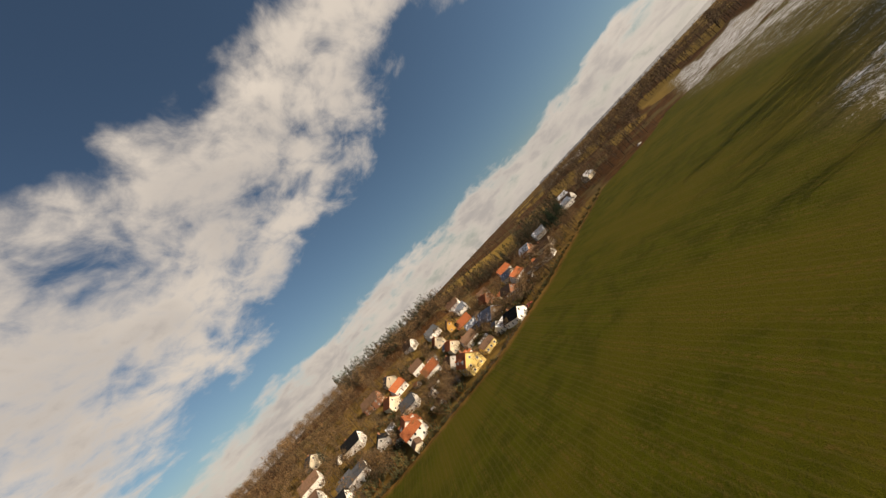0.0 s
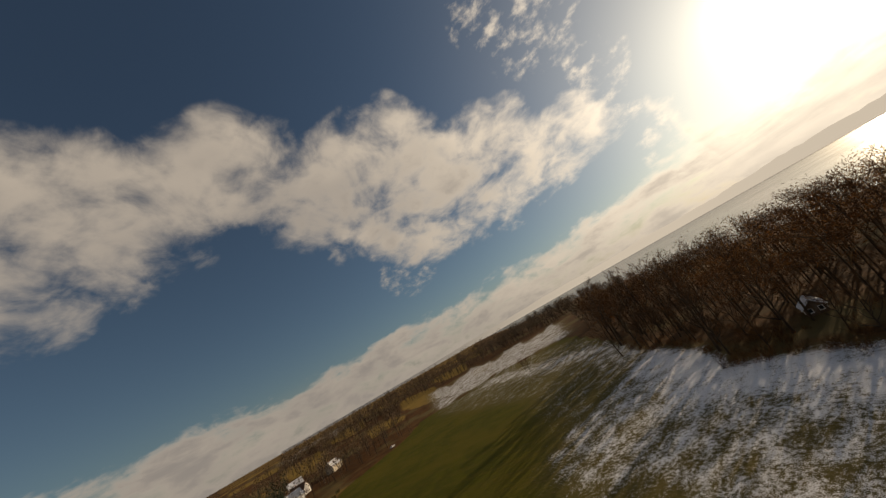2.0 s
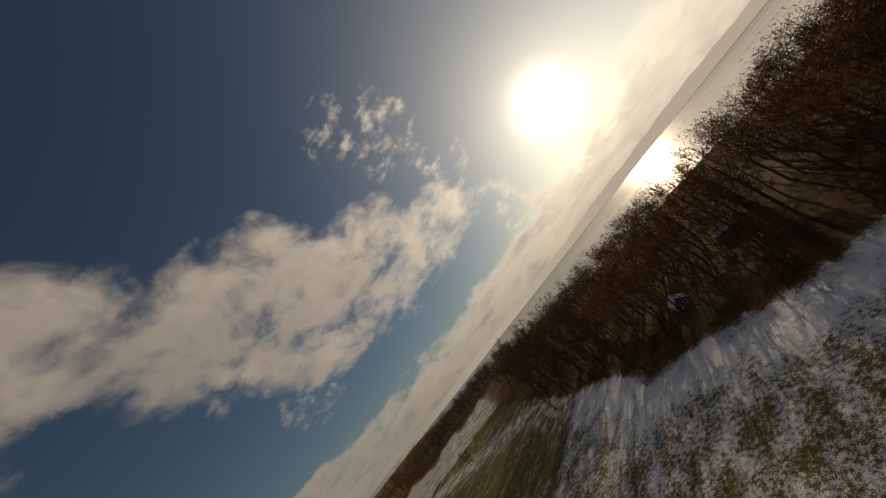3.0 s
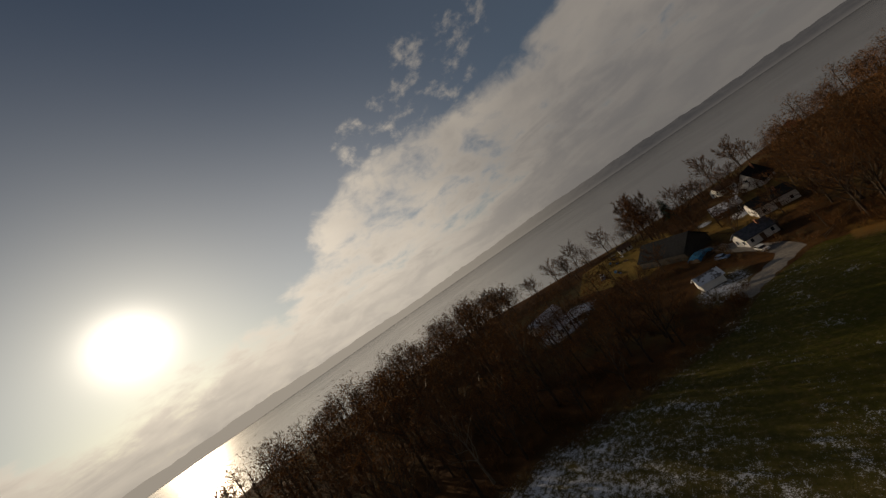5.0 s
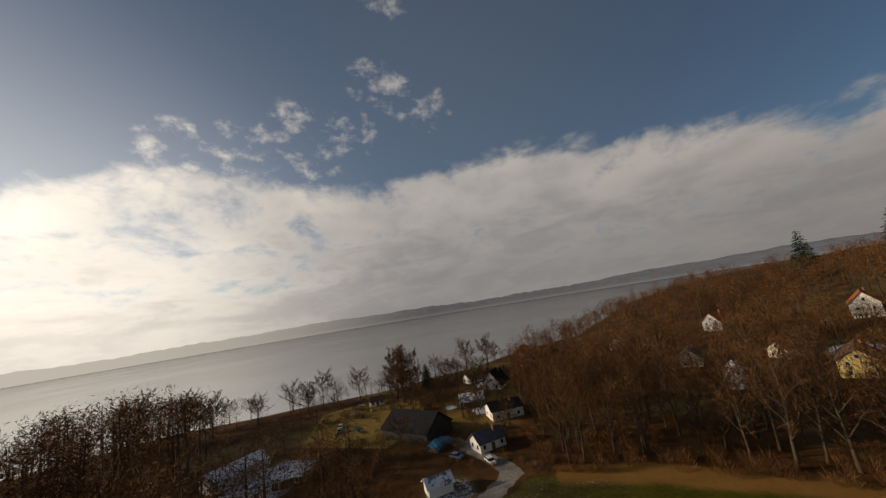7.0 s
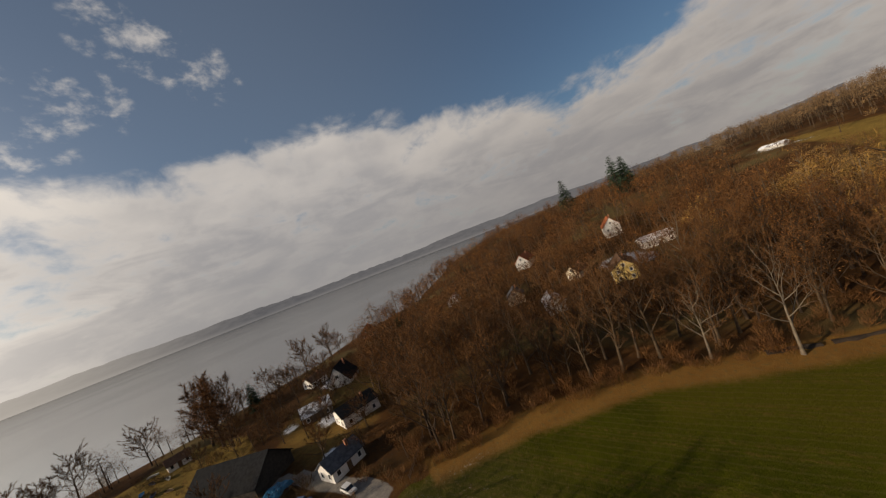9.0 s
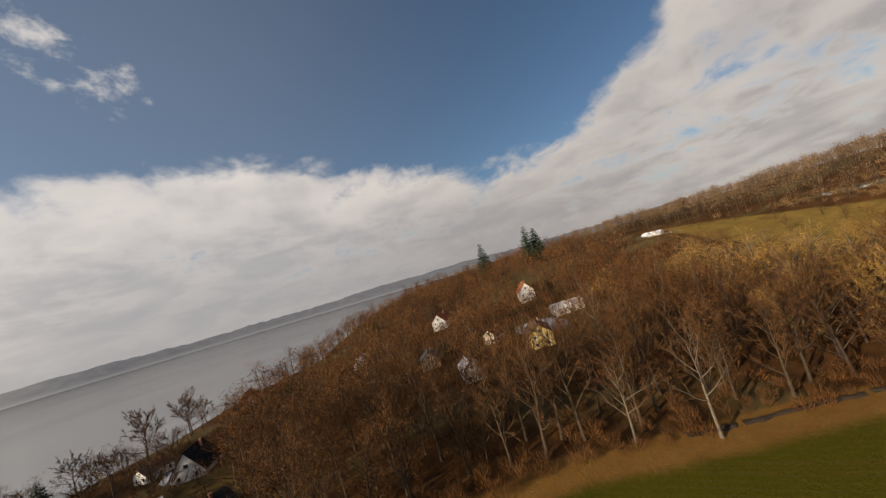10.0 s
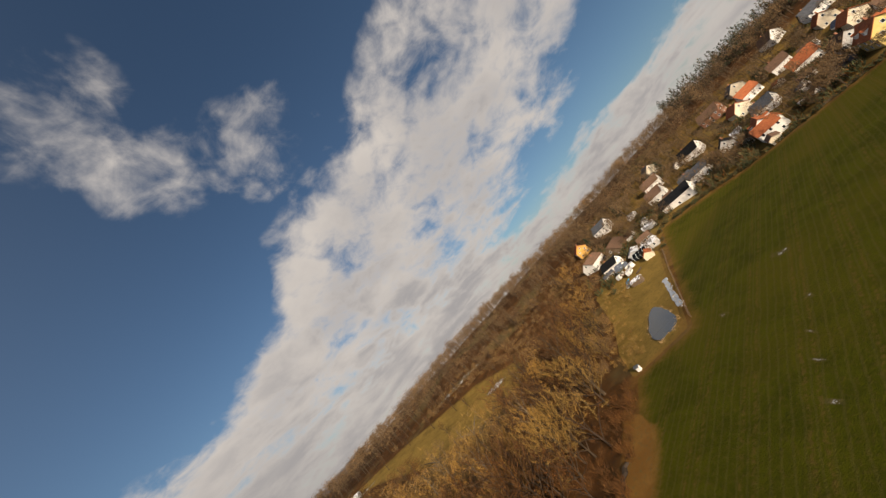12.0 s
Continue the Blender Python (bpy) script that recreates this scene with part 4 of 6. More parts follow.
    # hillside woods to the north and behind the village
    far = [rough_tree(200 + i, h, s, n, 0.22, leaf_share=ls) for i, (h, s, n, ls) in enumerate(
        ((17, 0.30, 130, 0.12), (15, 0.34, 130, 0.3), (18, 0.28, 130, 0.06), (13, 0.36, 130, 0.4)))]
    spots = []
    for _ in range(2950):
        az, rad = rng.uniform(-62, 72), 210 + 250 * rng.random() ** 0.8
        x, y = rad * math.sin(radians(az)), rad * math.cos(radians(az))
        if (az > 15 and rad < 235 + 1.2 * (az - 15)) or (az > 46 and rad > 375):
            continue
        if side(x, y, WEST_WOOD)[0] > -4 or side(x, y, HILL_MEADOW)[0] > -3 or not free(x, y):
            continue
        if (238 < rad < 248 and -16 < az < 2) or hill_field(az, rad):
            continue
        spots.append((x, y, rng.uniform(0.65, 1.1), rng.uniform(0, 6.28), rng.randrange(4)))
    joined("hillside_woods", spots, far, [M["bark"], M["far_twig"], M["shaded_grey_twig"]], "bare brown deciduous woods covering the hillside", "woodland")
    small = [rough_tree(220 + i, h, s, 56, 0.55, leaf_share=0.25) for i, (h, s) in enumerate(((17, 0.30), (15, 0.34), (18, 0.28), (13, 0.36)))]
    # dark firs along the ridge behind the village
    dark = [rough_tree(240 + i, h, 0.2, 105, 0.6, True, 0.45) for i, h in enumerate((17, 20, 14))]
    spots = []
    for _ in range(1000):
        az, rad = rng.uniform(46, 92), rng.uniform(335, 450)
        if rng.random() < 0.65 + 0.35 * abs(math.sin(az * 0.31)) and not hill_field(az, rad):
            spots.append((rad * math.sin(radians(az)), rad * math.cos(radians(az)), rng.uniform(0.6, 1.1), rng.uniform(0, 6.28), rng.randrange(3)))
    joined("ridge_firs", spots, dark, [M["bark"], M["needle"], M["shaded_grey_twig"]], "dark mixed wood along the ridge behind the village", "woodland")
    # tree belts far to the east and south-east
    spots = []
    for az0, az1, r0, r1, n in ((74, 108, 330, 700, 420), (92, 139, 592, 900, 1000), (124, 150, 420, 1000, 420), (88, 112, 330, 420, 70), (76, 130, 1500, 2400, 300), (60, 78, 330, 520, 160), (92, 114, 640, 1500, 160), (126, 172, 335, 760, 1000)):
        for _ in range(n):
            az, rad = rng.uniform(az0, az1), rng.uniform(r0, r1)
            if rad > float(np.interp(az, AZ, SHORE)) - 12 or (109 < az < 138 and 330 < rad < 590) or hill_field(az, rad):
                continue
            spots.append((rad * math.sin(radians(az)), rad * math.cos(radians(az)), rng.uniform(0.5, 1.25) * (1.35 if rad > 590 and az > 90 else 1.0), rng.uniform(0, 6.28), rng.randrange(4)))
    joined("distant_woods", spots, small, [M["bark"], M["shaded_grey_twig"], M["far_twig"]], "far brown tree belts beyond the village", "woodland")


build_woods()

# single trees that stand out
plant("fir", 0, -244, 203, 1.75, 0.3, "firs above the woods")
plant("fir", 1, -239, 209, 2.0, 1.3, "firs above the woods")
plant("fir", 0, -287, 182, 1.8, 2.3, "firs above the woods")
plant("fir", 1, -300, 60, 0.8, 0.9, "firs above the woods")
plant("fir", 1, -240, -18, 0.8, 0.4, "firs above the woods")
plant("fir", 1, -196, -97, 0.85, 0.7, "firs by the lake", label="dark slim conifer beside the lake shore trees")
plant("dense", 0, -168, -103, 1.35, 0.5, "lake shore trees", label="broad rusty-leaved tree beside the boathouse lawn")
plant("dense", 1, -175, -109, 1.35, 1.5, "lake shore trees", label="broad rusty-leaved tree beside the boathouse lawn")
plant("dense", 0, -162, -98, 1.2, 2.5, "lake shore trees", label="broad rusty-leaved tree beside the boathouse lawn")
for x_, y_, s_, k_ in ((-226, -81, 1.0, 0), (-240, -66, 0.95, 2), (-214, -96, 0.8, 1), (-254, -54, 1.0, 3), (-208, -108, 0.75, 0), (-196, -122, 0.8, 2), (-184, -140, 0.75, 1),
                       (-186, -154, 0.8, 3), (-180, -166, 0.75, 0), (-178, -178, 0.85, 2), (-170, -190, 0.9, 1), (-230, -94, 0.6, 3), (-172, -160, 0.8, 2), (-166, -202, 0.95, 3),
                       (-160, -214, 1.0, 0), (-152, -226, 1.0, 1), (-148, -206, 0.95, 2), (-142, -232, 1.05, 3), (-160, -180, 0.9, 1), (-150, -190, 0.9, 0)):
    plant("round", k_, x_ + 5 * math.sin(x_), y_ + 5 * math.cos(y_ * 1.7), s_ * (1.3 + 0.35 * math.sin(x_ * 3)), x_ * 0.7, "lake shore trees", label="bare round-crowned tree on the lake shore")
for x_, y_, s_, k_ in ((-55, 25, 1.0, 0), (-66, 18, 0.95, 1), (-84, 40, 0.95, 1)):
    plant("pale", k_, x_, y_, s_, x_, "pale trees at the field's edge", label="tall pale-barked bare tree at the field edge")
for x_, y_, s_, k_ in ((39, 182, 1.15, 0), (47, 188, 1.0, 1), (8, 118, 0.9, 1), (-2, 100, 0.75, 0), (20, 138, 0.95, 1), (30, 150, 0.9, 0), (2, 130, 0.9, 1), (14, 150, 1.0, 0), (-12, 96, 0.7, 1)):
    plant("gold", k_, x_, y_, s_, x_, "golden trees by the pond", label="bare willow with golden-yellow twigs near the pond")
for x_, y_, s_, k_ in ((129, -158, 1.5, 0), (136, -152, 1.2, 2), (148, -172, 1.75, 1), (156, -184, 1.9, 3), (140, -182, 1.8, 0), (166, -192, 1.7, 1), (122, -170, 1.85, 3), (112, -166, 1.7, 1), (104, -172, 1.8, 0), (150, -198, 1.8, 2), (232, -176, 0.7, 2), (244, -182, 0.55, 1)):
    plant("brown", k_, x_, y_, s_, x_, "trees at the snowy corner", label="dark bare tree on the snowy field corner")
for x_, y_, s_, k_ in ((360, 2, 0.9, 1), (312, -4, 0.95, 0), (318, 5, 0.9, 0), (305, 4, 1.1, 1), (322, -7, 0.85, 0), (309, 12, 1.0, 1), (112, 205, 0.5, 0), (86, 216, 0.5, 1), (150, 190, 0.5, 0), (205, 150, 0.55, 1), (222, 102, 0.5, 0)):
    plant("fir", k_, x_, y_, s_, x_, "village conifers", label="dark green garden conifer among the village houses")
for x_, y_, s_, k_ in ((-60, 200, 0.6, 0), (-77, 206, 0.55, 1), (-34, 172, 0.5, 2), (-52, 187, 0.45, 3), (-96, 216, 0.6, 0), (-112, 209, 0.5, 1), (-27, 192, 0.6, 2), (-68, 174, 0.45, 3)):
    plant("brown", k_, x_, y_, s_, x_, "trees on the hill meadow", label="small bare tree standing on the hill meadow")
for x_, y_, s_, k_ in ((-152, -60, 0.6, 0), (-163, -66, 0.55, 1), (-186, -62, 0.6, 0), (-140, -62, 0.55, 1), (-112, -62, 0.6, 0), (-118, -50, 0.6, 1), (-156, -84, 0.7, 0), (-146, -92, 0.6, 1),
                       (-138, -76, 0.6, 0), (-182, -84, 0.65, 1), (-205, -66, 0.7, 0), (-210, -84, 0.7, 1), (-108, -86, 0.6, 0), (-190, -108, 0.8, 1), (-150, -104, 0.55, 0)):
    plant("round", k_, x_, y_, s_ * 1.2, x_ * 1.3, "garden trees by the lake", label="bare garden tree between the lakeside houses")


# ---- buildings ----
def part(name, bm, mat, parent, label="", at=None):
    me = bpy.data.meshes.new(name)
    bm.to_mesh(me)
    bm.free()
    me.materials.append(mat)
    ob = new(name, me)
    ob.parent = parent
    if at is not None:
        ob.matrix_local = at
    return tagged(ob, label)


def share(name, me, parent, at, label=""):
    ob = new(name, me)
    ob.parent = parent
    ob.matrix_local = at
    return tagged(ob, label)


def box(bm, x0, y0, z0, x1, y1, z1):
    v = [bm.verts.new(p) for p in ((x0, y0, z0), (x1, y0, z0), (x1, y1, z0), (x0, y1, z0), (x0, y0, z1), (x1, y0, z1), (x1, y1, z1), (x0, y1, z1))]
    for f in ((0, 3, 2, 1), (4, 5, 6, 7), (0, 1, 5, 4), (1, 2, 6, 5), (2, 3, 7, 6), (3, 0, 4, 7)):
        bm.faces.new([v[i] for i in f])


def prism(bm, profile, y0, y1):
    """Profile in x and z, pushed along y."""
    a = [bm.verts.new((x, y0, z)) for x, z in profile]
    b = [bm.verts.new((x, y1, z)) for x, z in profile]
    n = len(profile)
    bm.faces.new(a)
    bm.faces.new(b[::-1])
    for i in range(n):
        j = (i + 1) % n
        bm.faces.new((a[j], a[i], b[i], b[j]))


def shared_mesh(name, build, mat):
    bm = bmesh.new()
    build(bm)
    me = bpy.data.meshes.new(name)
    bm.to_mesh(me)
    bm.free()
    me.materials.append(mat)
    return me


def frame_shape(bm, w=1.1, h=1.35, t=0.11, d=0.09):
    # one ring whose lower edge stands out as a sill; window faces -y
    loops = []
    for y, g in ((0.05, 0.0), (-d, 0.0), (-d, t), (0.04, t)):
        low = 0.1 if (y < 0 and g == 0.0) else 0.0
        loops.append([bm.verts.new((sx * (w / 2 - g + low * 0.6), y - (low if sz < 0 else 0), sz * (h / 2 - g) - (low * 0.5 if sz < 0 else 0)))
                      for sx, sz in ((-1, -1), (1, -1), (1, 1), (-1, 1))])
    for a, b in zip(loops, loops[1:] + loops[:1]):
        for i in range(4):
            j = (i + 1) % 4
            bm.faces.new((a[i], a[j], b[j], b[i]))


FRAME_ME = shared_mesh("window", frame_shape, M["frame_white"])
PANE_ME = shared_mesh("pane", lambda bm: box(bm, -0.46, -0.045, -0.58, 0.46, -0.03, 0.58), M["glass"])
DOOR_ME = shared_mesh("door", lambda bm: (box(bm, -0.5, -0.08, 0, 0.5, 0.03, 2.05), box(bm, -0.62, -0.05, 0, -0.5, 0.03, 2.15), box(bm, 0.5, -0.05, 0, 0.62, 0.03, 2.15),
                                          box(bm, -0.5, -0.05, 2.05, 0.5, 0.03, 2.15)), M["door"])


def window(parent, at, scale=1.0, wide=1.0):
    w = share("window", FRAME_ME, parent, at @ Matrix.Diagonal((scale * wide, scale, scale, 1)))
    share("pane", PANE_ME, w, Matrix.Identity(4))


def house(x, y, turn, w, l, eave, ridge, wall, roof, label, name="house", dormers=0, chimney=True, rows=1, gable_windows=2, side_windows=3, snow=False, over=0.5,
          group="", category="house", door=True, tall_gable=False):
    """Gabled building: w across the gable, l along the ridge (local y), eave and ridge heights."""
    ob = new(name)
    r = math.hypot(w, l) * 0.35
    z = min(float(height(x + a * r, y + b * r)) for a in (-1, 0, 1) for b in (-1, 0, 1))
    zt = float(height(x, y))
    ob.matrix_world = pose(x, y, max(z, zt - 1.2), 0, 0, turn)
    tagged(ob, label, category, group)
    h = w / 2
    bm = bmesh.new()
    prism(bm, [(-h, -1.0), (h, -1.0), (h, eave), (0, ridge), (-h, eave)], -l / 2, l / 2)
    part("wall", bm, M[wall], ob)
    k = (ridge - eave) / h
    t = 0.22
    bm = bmesh.new()
    ex = h + over
    prism(bm, [(-ex, eave - over * k + 0.03), (0, ridge + 0.03), (ex, eave - over * k + 0.03), (ex, eave - over * k + t + 0.03), (0, ridge + t + 0.05), (-ex, eave - over * k + t + 0.03)],
          -l / 2 - over, l / 2 + over)
    part("roof", bm, M[roof], ob)
    if snow:
        bm = bmesh.new()
        prism(bm, [(0.1, ridge + t + 0.03), (ex - 0.15, eave - over * k + k * 0.15 + t + 0.04), (ex - 0.15, eave - over * k + k * 0.15 + t + 0.1), (0.1, ridge + t + 0.09)], -l / 2 + 0.2, l / 2 - 0.4)
        part("snow_cover", bm, M["snowcap"], ob, "thin white snow lying on the shaded slope")
    if chimney:
        bm = bmesh.new()
        cz = ridge - 0.25 * (ridge - eave)
        box(bm, h * 0.2, l * 0.18, cz - 0.6, h * 0.2 + 0.6, l * 0.18 + 0.6, ridge + 0.9)
        box(bm, h * 0.2 - 0.07, l * 0.18 - 0.07, ridge + 0.9, h * 0.2 + 0.67, l * 0.18 + 0.67, ridge + 1.02)
        part("chimney", bm, M["brick_wall"], ob)
    for q in range(rows):
        zc = 1.55 + 2.7 * q
        if zc + 0.8 > eave:
            break
        for s in (-1, 1):
            for i in range(side_windows):
                yy = -l / 2 + l * (i + 0.5) / side_windows
                if door and q == 0 and s == 1 and i == side_windows // 2:
                    share("door", DOOR_ME, ob, Matrix.Translation((s * h, yy, 0)) @ Matrix.Rotation(radians(90 * s), 4, "Z"))
                else:
                    window(ob, Matrix.Translation((s * h, yy, zc)) @ Matrix.Rotation(radians(90 * s), 4, "Z"))
        for s in (-1, 1):
            for i in range(gable_windows):
                xx = -h + w * (i + 0.5) / gable_windows
                window(ob, Matrix.Translation((xx, s * l / 2, zc)) @ Matrix.Rotation(radians(0 if s < 0 else 180), 4, "Z"))
    if gable_windows and ridge - eave > 2.4:
        for s in (-1, 1):
            window(ob, Matrix.Translation((0, s * l / 2, eave + 0.36 * (ridge - eave))) @ Matrix.Rotation(radians(0 if s < 0 else 180), 4, "Z"), 1.0, 1.5 if tall_gable else 1.0)
    for i in range(dormers):
        for s in (-1, 1):
            yy = -l / 2 + l * (i + 0.5) / dormers
            bm = bmesh.new()
            dz = eave + 0.25 * (ridge - eave)
            prism(bm, [(-1.0, dz), (1.0, dz), (1.0, dz + 1.7), (0, dz + 2.3), (-1.0, dz + 1.7)], 0, 3.0)
            at = Matrix.Translation((s * h * 0.8, yy, 0)) @ Matrix.Rotation(radians(90 * s), 4, "Z")
            dm = part("dormer", bm, M["white_wall"], ob, "white dormer", at)
            bm = bmesh.new()
            prism(bm, [(-1.25, dz + 1.6), (0, dz + 2.35), (1.25, dz + 1.6), (1.25, dz + 1.75), (0, dz + 2.5), (-1.25, dz + 1.75)], -0.25, 3.0)
            part("dormer_roof", bm, M[roof], dm)
            window(dm, Matrix.Translation((0, 0, dz + 0.95)), 0.9)
    return ob


VG, LG, WG = "village houses", "houses by the lake", "houses in the woods"
# along the north-east edge of the field
house(153, 80, -47, 10, 14, 5.6, 10.2, "yellow_wall", "red_tile", "yellow house with red tiled roof and white dormers", dormers=2, rows=2, group=VG)
house(161, 70, 43, 7, 8, 3.2, 5.2, "yellow_wall", "brown_tile", "low yellow annex beside the yellow house", chimney=False, group=VG)
house(135, 117, -50, 11, 17, 5.4, 10.0, "white_wall", "red_tile", "large white house with steep red tiled roof", rows=2, side_windows=5, dormers=1, group=VG)
house(127, 111, 40, 8, 9, 5.2, 8.4, "white_wall", "red_tile", "white garden wing with tall windows and red roof", rows=2, gable_windows=3, chimney=False, group=VG)
house(119, 107, -50, 4, 9, 2.4, 3.4, "cream_wall", "brown_tile", "low cream garage at the field edge", chimney=False, group=VG, gable_windows=0)
house(104, 149, 32, 9.5, 17, 4.6, 7.6, "white_wall", "black_tile", "white modern house with black roof and wide window", tall_gable=True, chimney=False, rows=1, group=VG)
house(120, 147, 40, 8, 15, 4.8, 7.6, "white_wall", "grey_tile", "white house with dark grey roof", rows=1, side_windows=4, group=VG)
house(205, 163, -40, 9, 12, 5, 8.6, "cream_wall", "grey_tile", "cream house with dark roof on the slope", rows=1, group=VG)
house(200, 135, 30, 7.5, 9, 5, 8.4, "white_wall", "brown_tile", "small white house with brown roof", rows=1, group=VG)
house(207, 74, -42, 13, 19, 3.6, 9.0, "timber", "blue_tile", "big barn with blue-grey roof", rows=1, chimney=False, group=VG)
house(166, 50, -30, 9, 11, 3.4, 6.6, "white_wall", "black_tile", "low house with black roof at the field edge", rows=1, group=VG)
house(172, 60, 60, 6, 9, 3.0, 4.8, "white_wall", "snow_tile", "flat white shed with pale roof", rows=1, chimney=False, group=VG)
house(286, 119, 10, 9, 12, 5.5, 9.5, "white_wall", "brown_tile", "white house with brown roof on the hill", rows=2, group=VG)
house(242, 131, 50, 9, 11, 5.2, 9.2, "white_wall", "grey_tile", "white gabled house with grey roof", rows=2, group=VG)
house(99, 211, 25, 10, 12, 5.6, 9.4, "white_wall", "grey_tile", "white two-storey house on the hillside", rows=2, group=VG)
house(79, 219, -20, 9, 13, 5.4, 9.0, "ochre_wall", "red_tile", "ochre house with orange-red roof", rows=2, group=VG)
house(61, 185, -65, 9, 14, 4.6, 8.0, "white_wall", "brown_tile", "long white house with brown roof", rows=1, group=VG)
house(72, 173, -55, 11, 17, 3.4, 8.0, "timber", "brown_tile", "wide barn with brown tiled roof", rows=1, chimney=False, group=VG)
house(55, 160, 30, 7, 10, 3.4, 6.0, "white_wall", "black_tile", "white cottage with dark roof by the garden", rows=1, group=VG)
house(63, 150, -40, 5, 10, 2.6, 4.0, "grey_wall", "snow_tile", "narrow grey shed with pale roof", chimney=False, group=VG)
house(74, 151, 45, 5, 7, 2.6, 4.2, "timber", "brown_tile", "timber shed with brown roof", chimney=False, group=VG, gable_windows=0)
house(50, 146, 60, 4, 6, 2.3, 3.4, "white_wall", "blue_tile", "small shed with bluish roof", chimney=False, group=VG)
house(234, 30, -25, 8, 26, 3.4, 5.4, "white_wall", "brown_tile", "long low white farm building", rows=1, side_windows=7, chimney=False, group=VG)
house(262, 22, -30, 9, 15, 4.4, 7.8, "cream_wall", "brown_tile", "cream farmhouse with brown roof", rows=1, group=VG)
house(330, 22, 15, 10, 14, 4.5, 8.6, "grey_wall", "blue_tile", "grey house with blue-grey roof", rows=1, group=VG)
house(188, 171, 20, 10, 13, 5.4, 9.4, "brick_wall", "brown_tile", "brick house with brown roof on the slope", rows=2, group=VG)
house(176, 100, -40, 9, 11, 4.4, 8.4, "grey_wall", "brown_tile", "grey house with weathered brown roof", rows=1, group=VG)
house(184, 118, 35, 8, 11, 4.8, 8.8, "white_wall", "red_tile", "white house with red roof", rows=1, group=VG)
house(172, 147, -30, 8.5, 11, 4.8, 8.6, "cream_wall", "red_tile", "cream house with red tiled roof", rows=1, group=VG)
house(150, 166, 20, 8.5, 12, 5, 8.8, "white_wall", "black_tile", "white house with black roof", rows=2, group=VG)
house(226, 98, 20, 9, 12, 4.6, 8.8, "ochre_wall", "red_tile", "ochre-painted house with red roof", rows=1, group=VG)
house(250, 82, -45, 9, 13, 4.8, 9.0, "brick_wall", "red_tile", "brick house with red tiled roof", rows=1, group=VG)
house(222, 122, -50, 8, 10, 4.6, 8.2, "cream_wall", "red_tile", "cream house with weathered red roof", rows=1, group=VG)
house(264, 108, 35, 9, 11, 5.2, 9.0, "white_wall", "blue_tile", "white house with slate-blue roof", rows=2, group=VG)
house(246, 156, -15, 9, 11, 5, 9, "white_wall", "brown_tile", "white hillside house with brown roof", rows=2, group=VG)
house(132, 186, 40, 9, 11, 5, 8.6, "white_wall", "brown_tile", "white house with brown roof among gardens", rows=2, group=VG)
house(156, 206, -20, 9, 11, 5, 8.6, "cream_wall", "grey_tile", "cream house with grey roof on the slope", rows=2, group=VG)
house(300, 66, 25, 9, 12, 4.8, 9, "white_wall", "red_tile", "white farmhouse with red roof", rows=1, group=VG)
house(306, 40, -30, 9, 12, 4.8, 8.8, "brick_wall", "snow_tile", "brick house with snow-dusted roof", rows=1, group=VG)
house(352, -14, 20, 9, 12, 4.8, 8.8, "white_wall", "blue_tile", "white house with bluish roof beside a conifer", rows=1, group=VG)
house(396, -52, 40, 9, 12, 4.8, 8.8, "cream_wall", "snow_tile", "cream house with snow-dusted roof", rows=1, group=VG)
house(372, -20, -35, 9, 13, 4.8, 8.8, "white_wall", "brown_tile", "white house with brown roof", rows=1, group=VG)
house(418, -20, 10, 9, 13, 4.8, 8.8, "white_wall", "snow_tile", "white house with pale snowy roof", rows=1, group=VG)
house(190, 88, 40, 8, 10, 4.4, 8.2, "white_wall", "brown_tile", "white house with brown roof between gardens", rows=1, group=VG)
house(198, 104, -45, 8, 11, 4.6, 8.4, "cream_wall", "red_tile", "cream house with red roof between gardens", rows=1, group=VG)
house(214, 90, 10, 7, 9, 3.6, 6.8, "timber", "blue_tile", "timber garage with slate roof", rows=1, chimney=False, group=VG)
house(236, 112, -60, 8, 10, 4.6, 8.4, "ochre_wall", "brown_tile", "ochre house with brown roof", rows=1, group=VG)
house(160, 128, 15, 7.5, 10, 4.4, 8.0, "white_wall", "grey_tile", "white cottage with dark roof", rows=1, group=VG)
house(188, 148, 55, 8, 10, 4.6, 8.4, "white_wall", "red_tile", "white slope house with red roof", rows=1, group=VG)
house(226, 58, -40, 8, 12, 4, 7.6, "brick_wall", "brown_tile", "brick barn with brown roof", rows=1, chimney=False, group=VG)
house(246, 50, 50, 8, 11, 4.4, 8.2, "white_wall", "red_tile", "white farmhouse with tiled red roof", rows=1, group=VG)
house(270, 60, -20, 8, 11, 4.4, 8.2, "cream_wall", "blue_tile", "cream house with slate-blue roof", rows=1, group=VG)
house(272, 88, 30, 8, 11, 4.6, 8.4, "white_wall", "brown_tile", "white house with brown roof behind trees", rows=1, group=VG)
house(140, 140, -50, 7, 10, 3.8, 6.8, "grey_wall", "black_tile", "grey house with black roof", rows=1, group=VG)
house(116, 172, 30, 8, 10, 4.6, 8.2, "white_wall", "brown_tile", "white house among brown shrubs", rows=1, group=VG)
house(284, 34, 60, 7, 12, 3.4, 6.2, "timber", "brown_tile", "low timber farm shed", rows=1, chimney=False, group=VG)

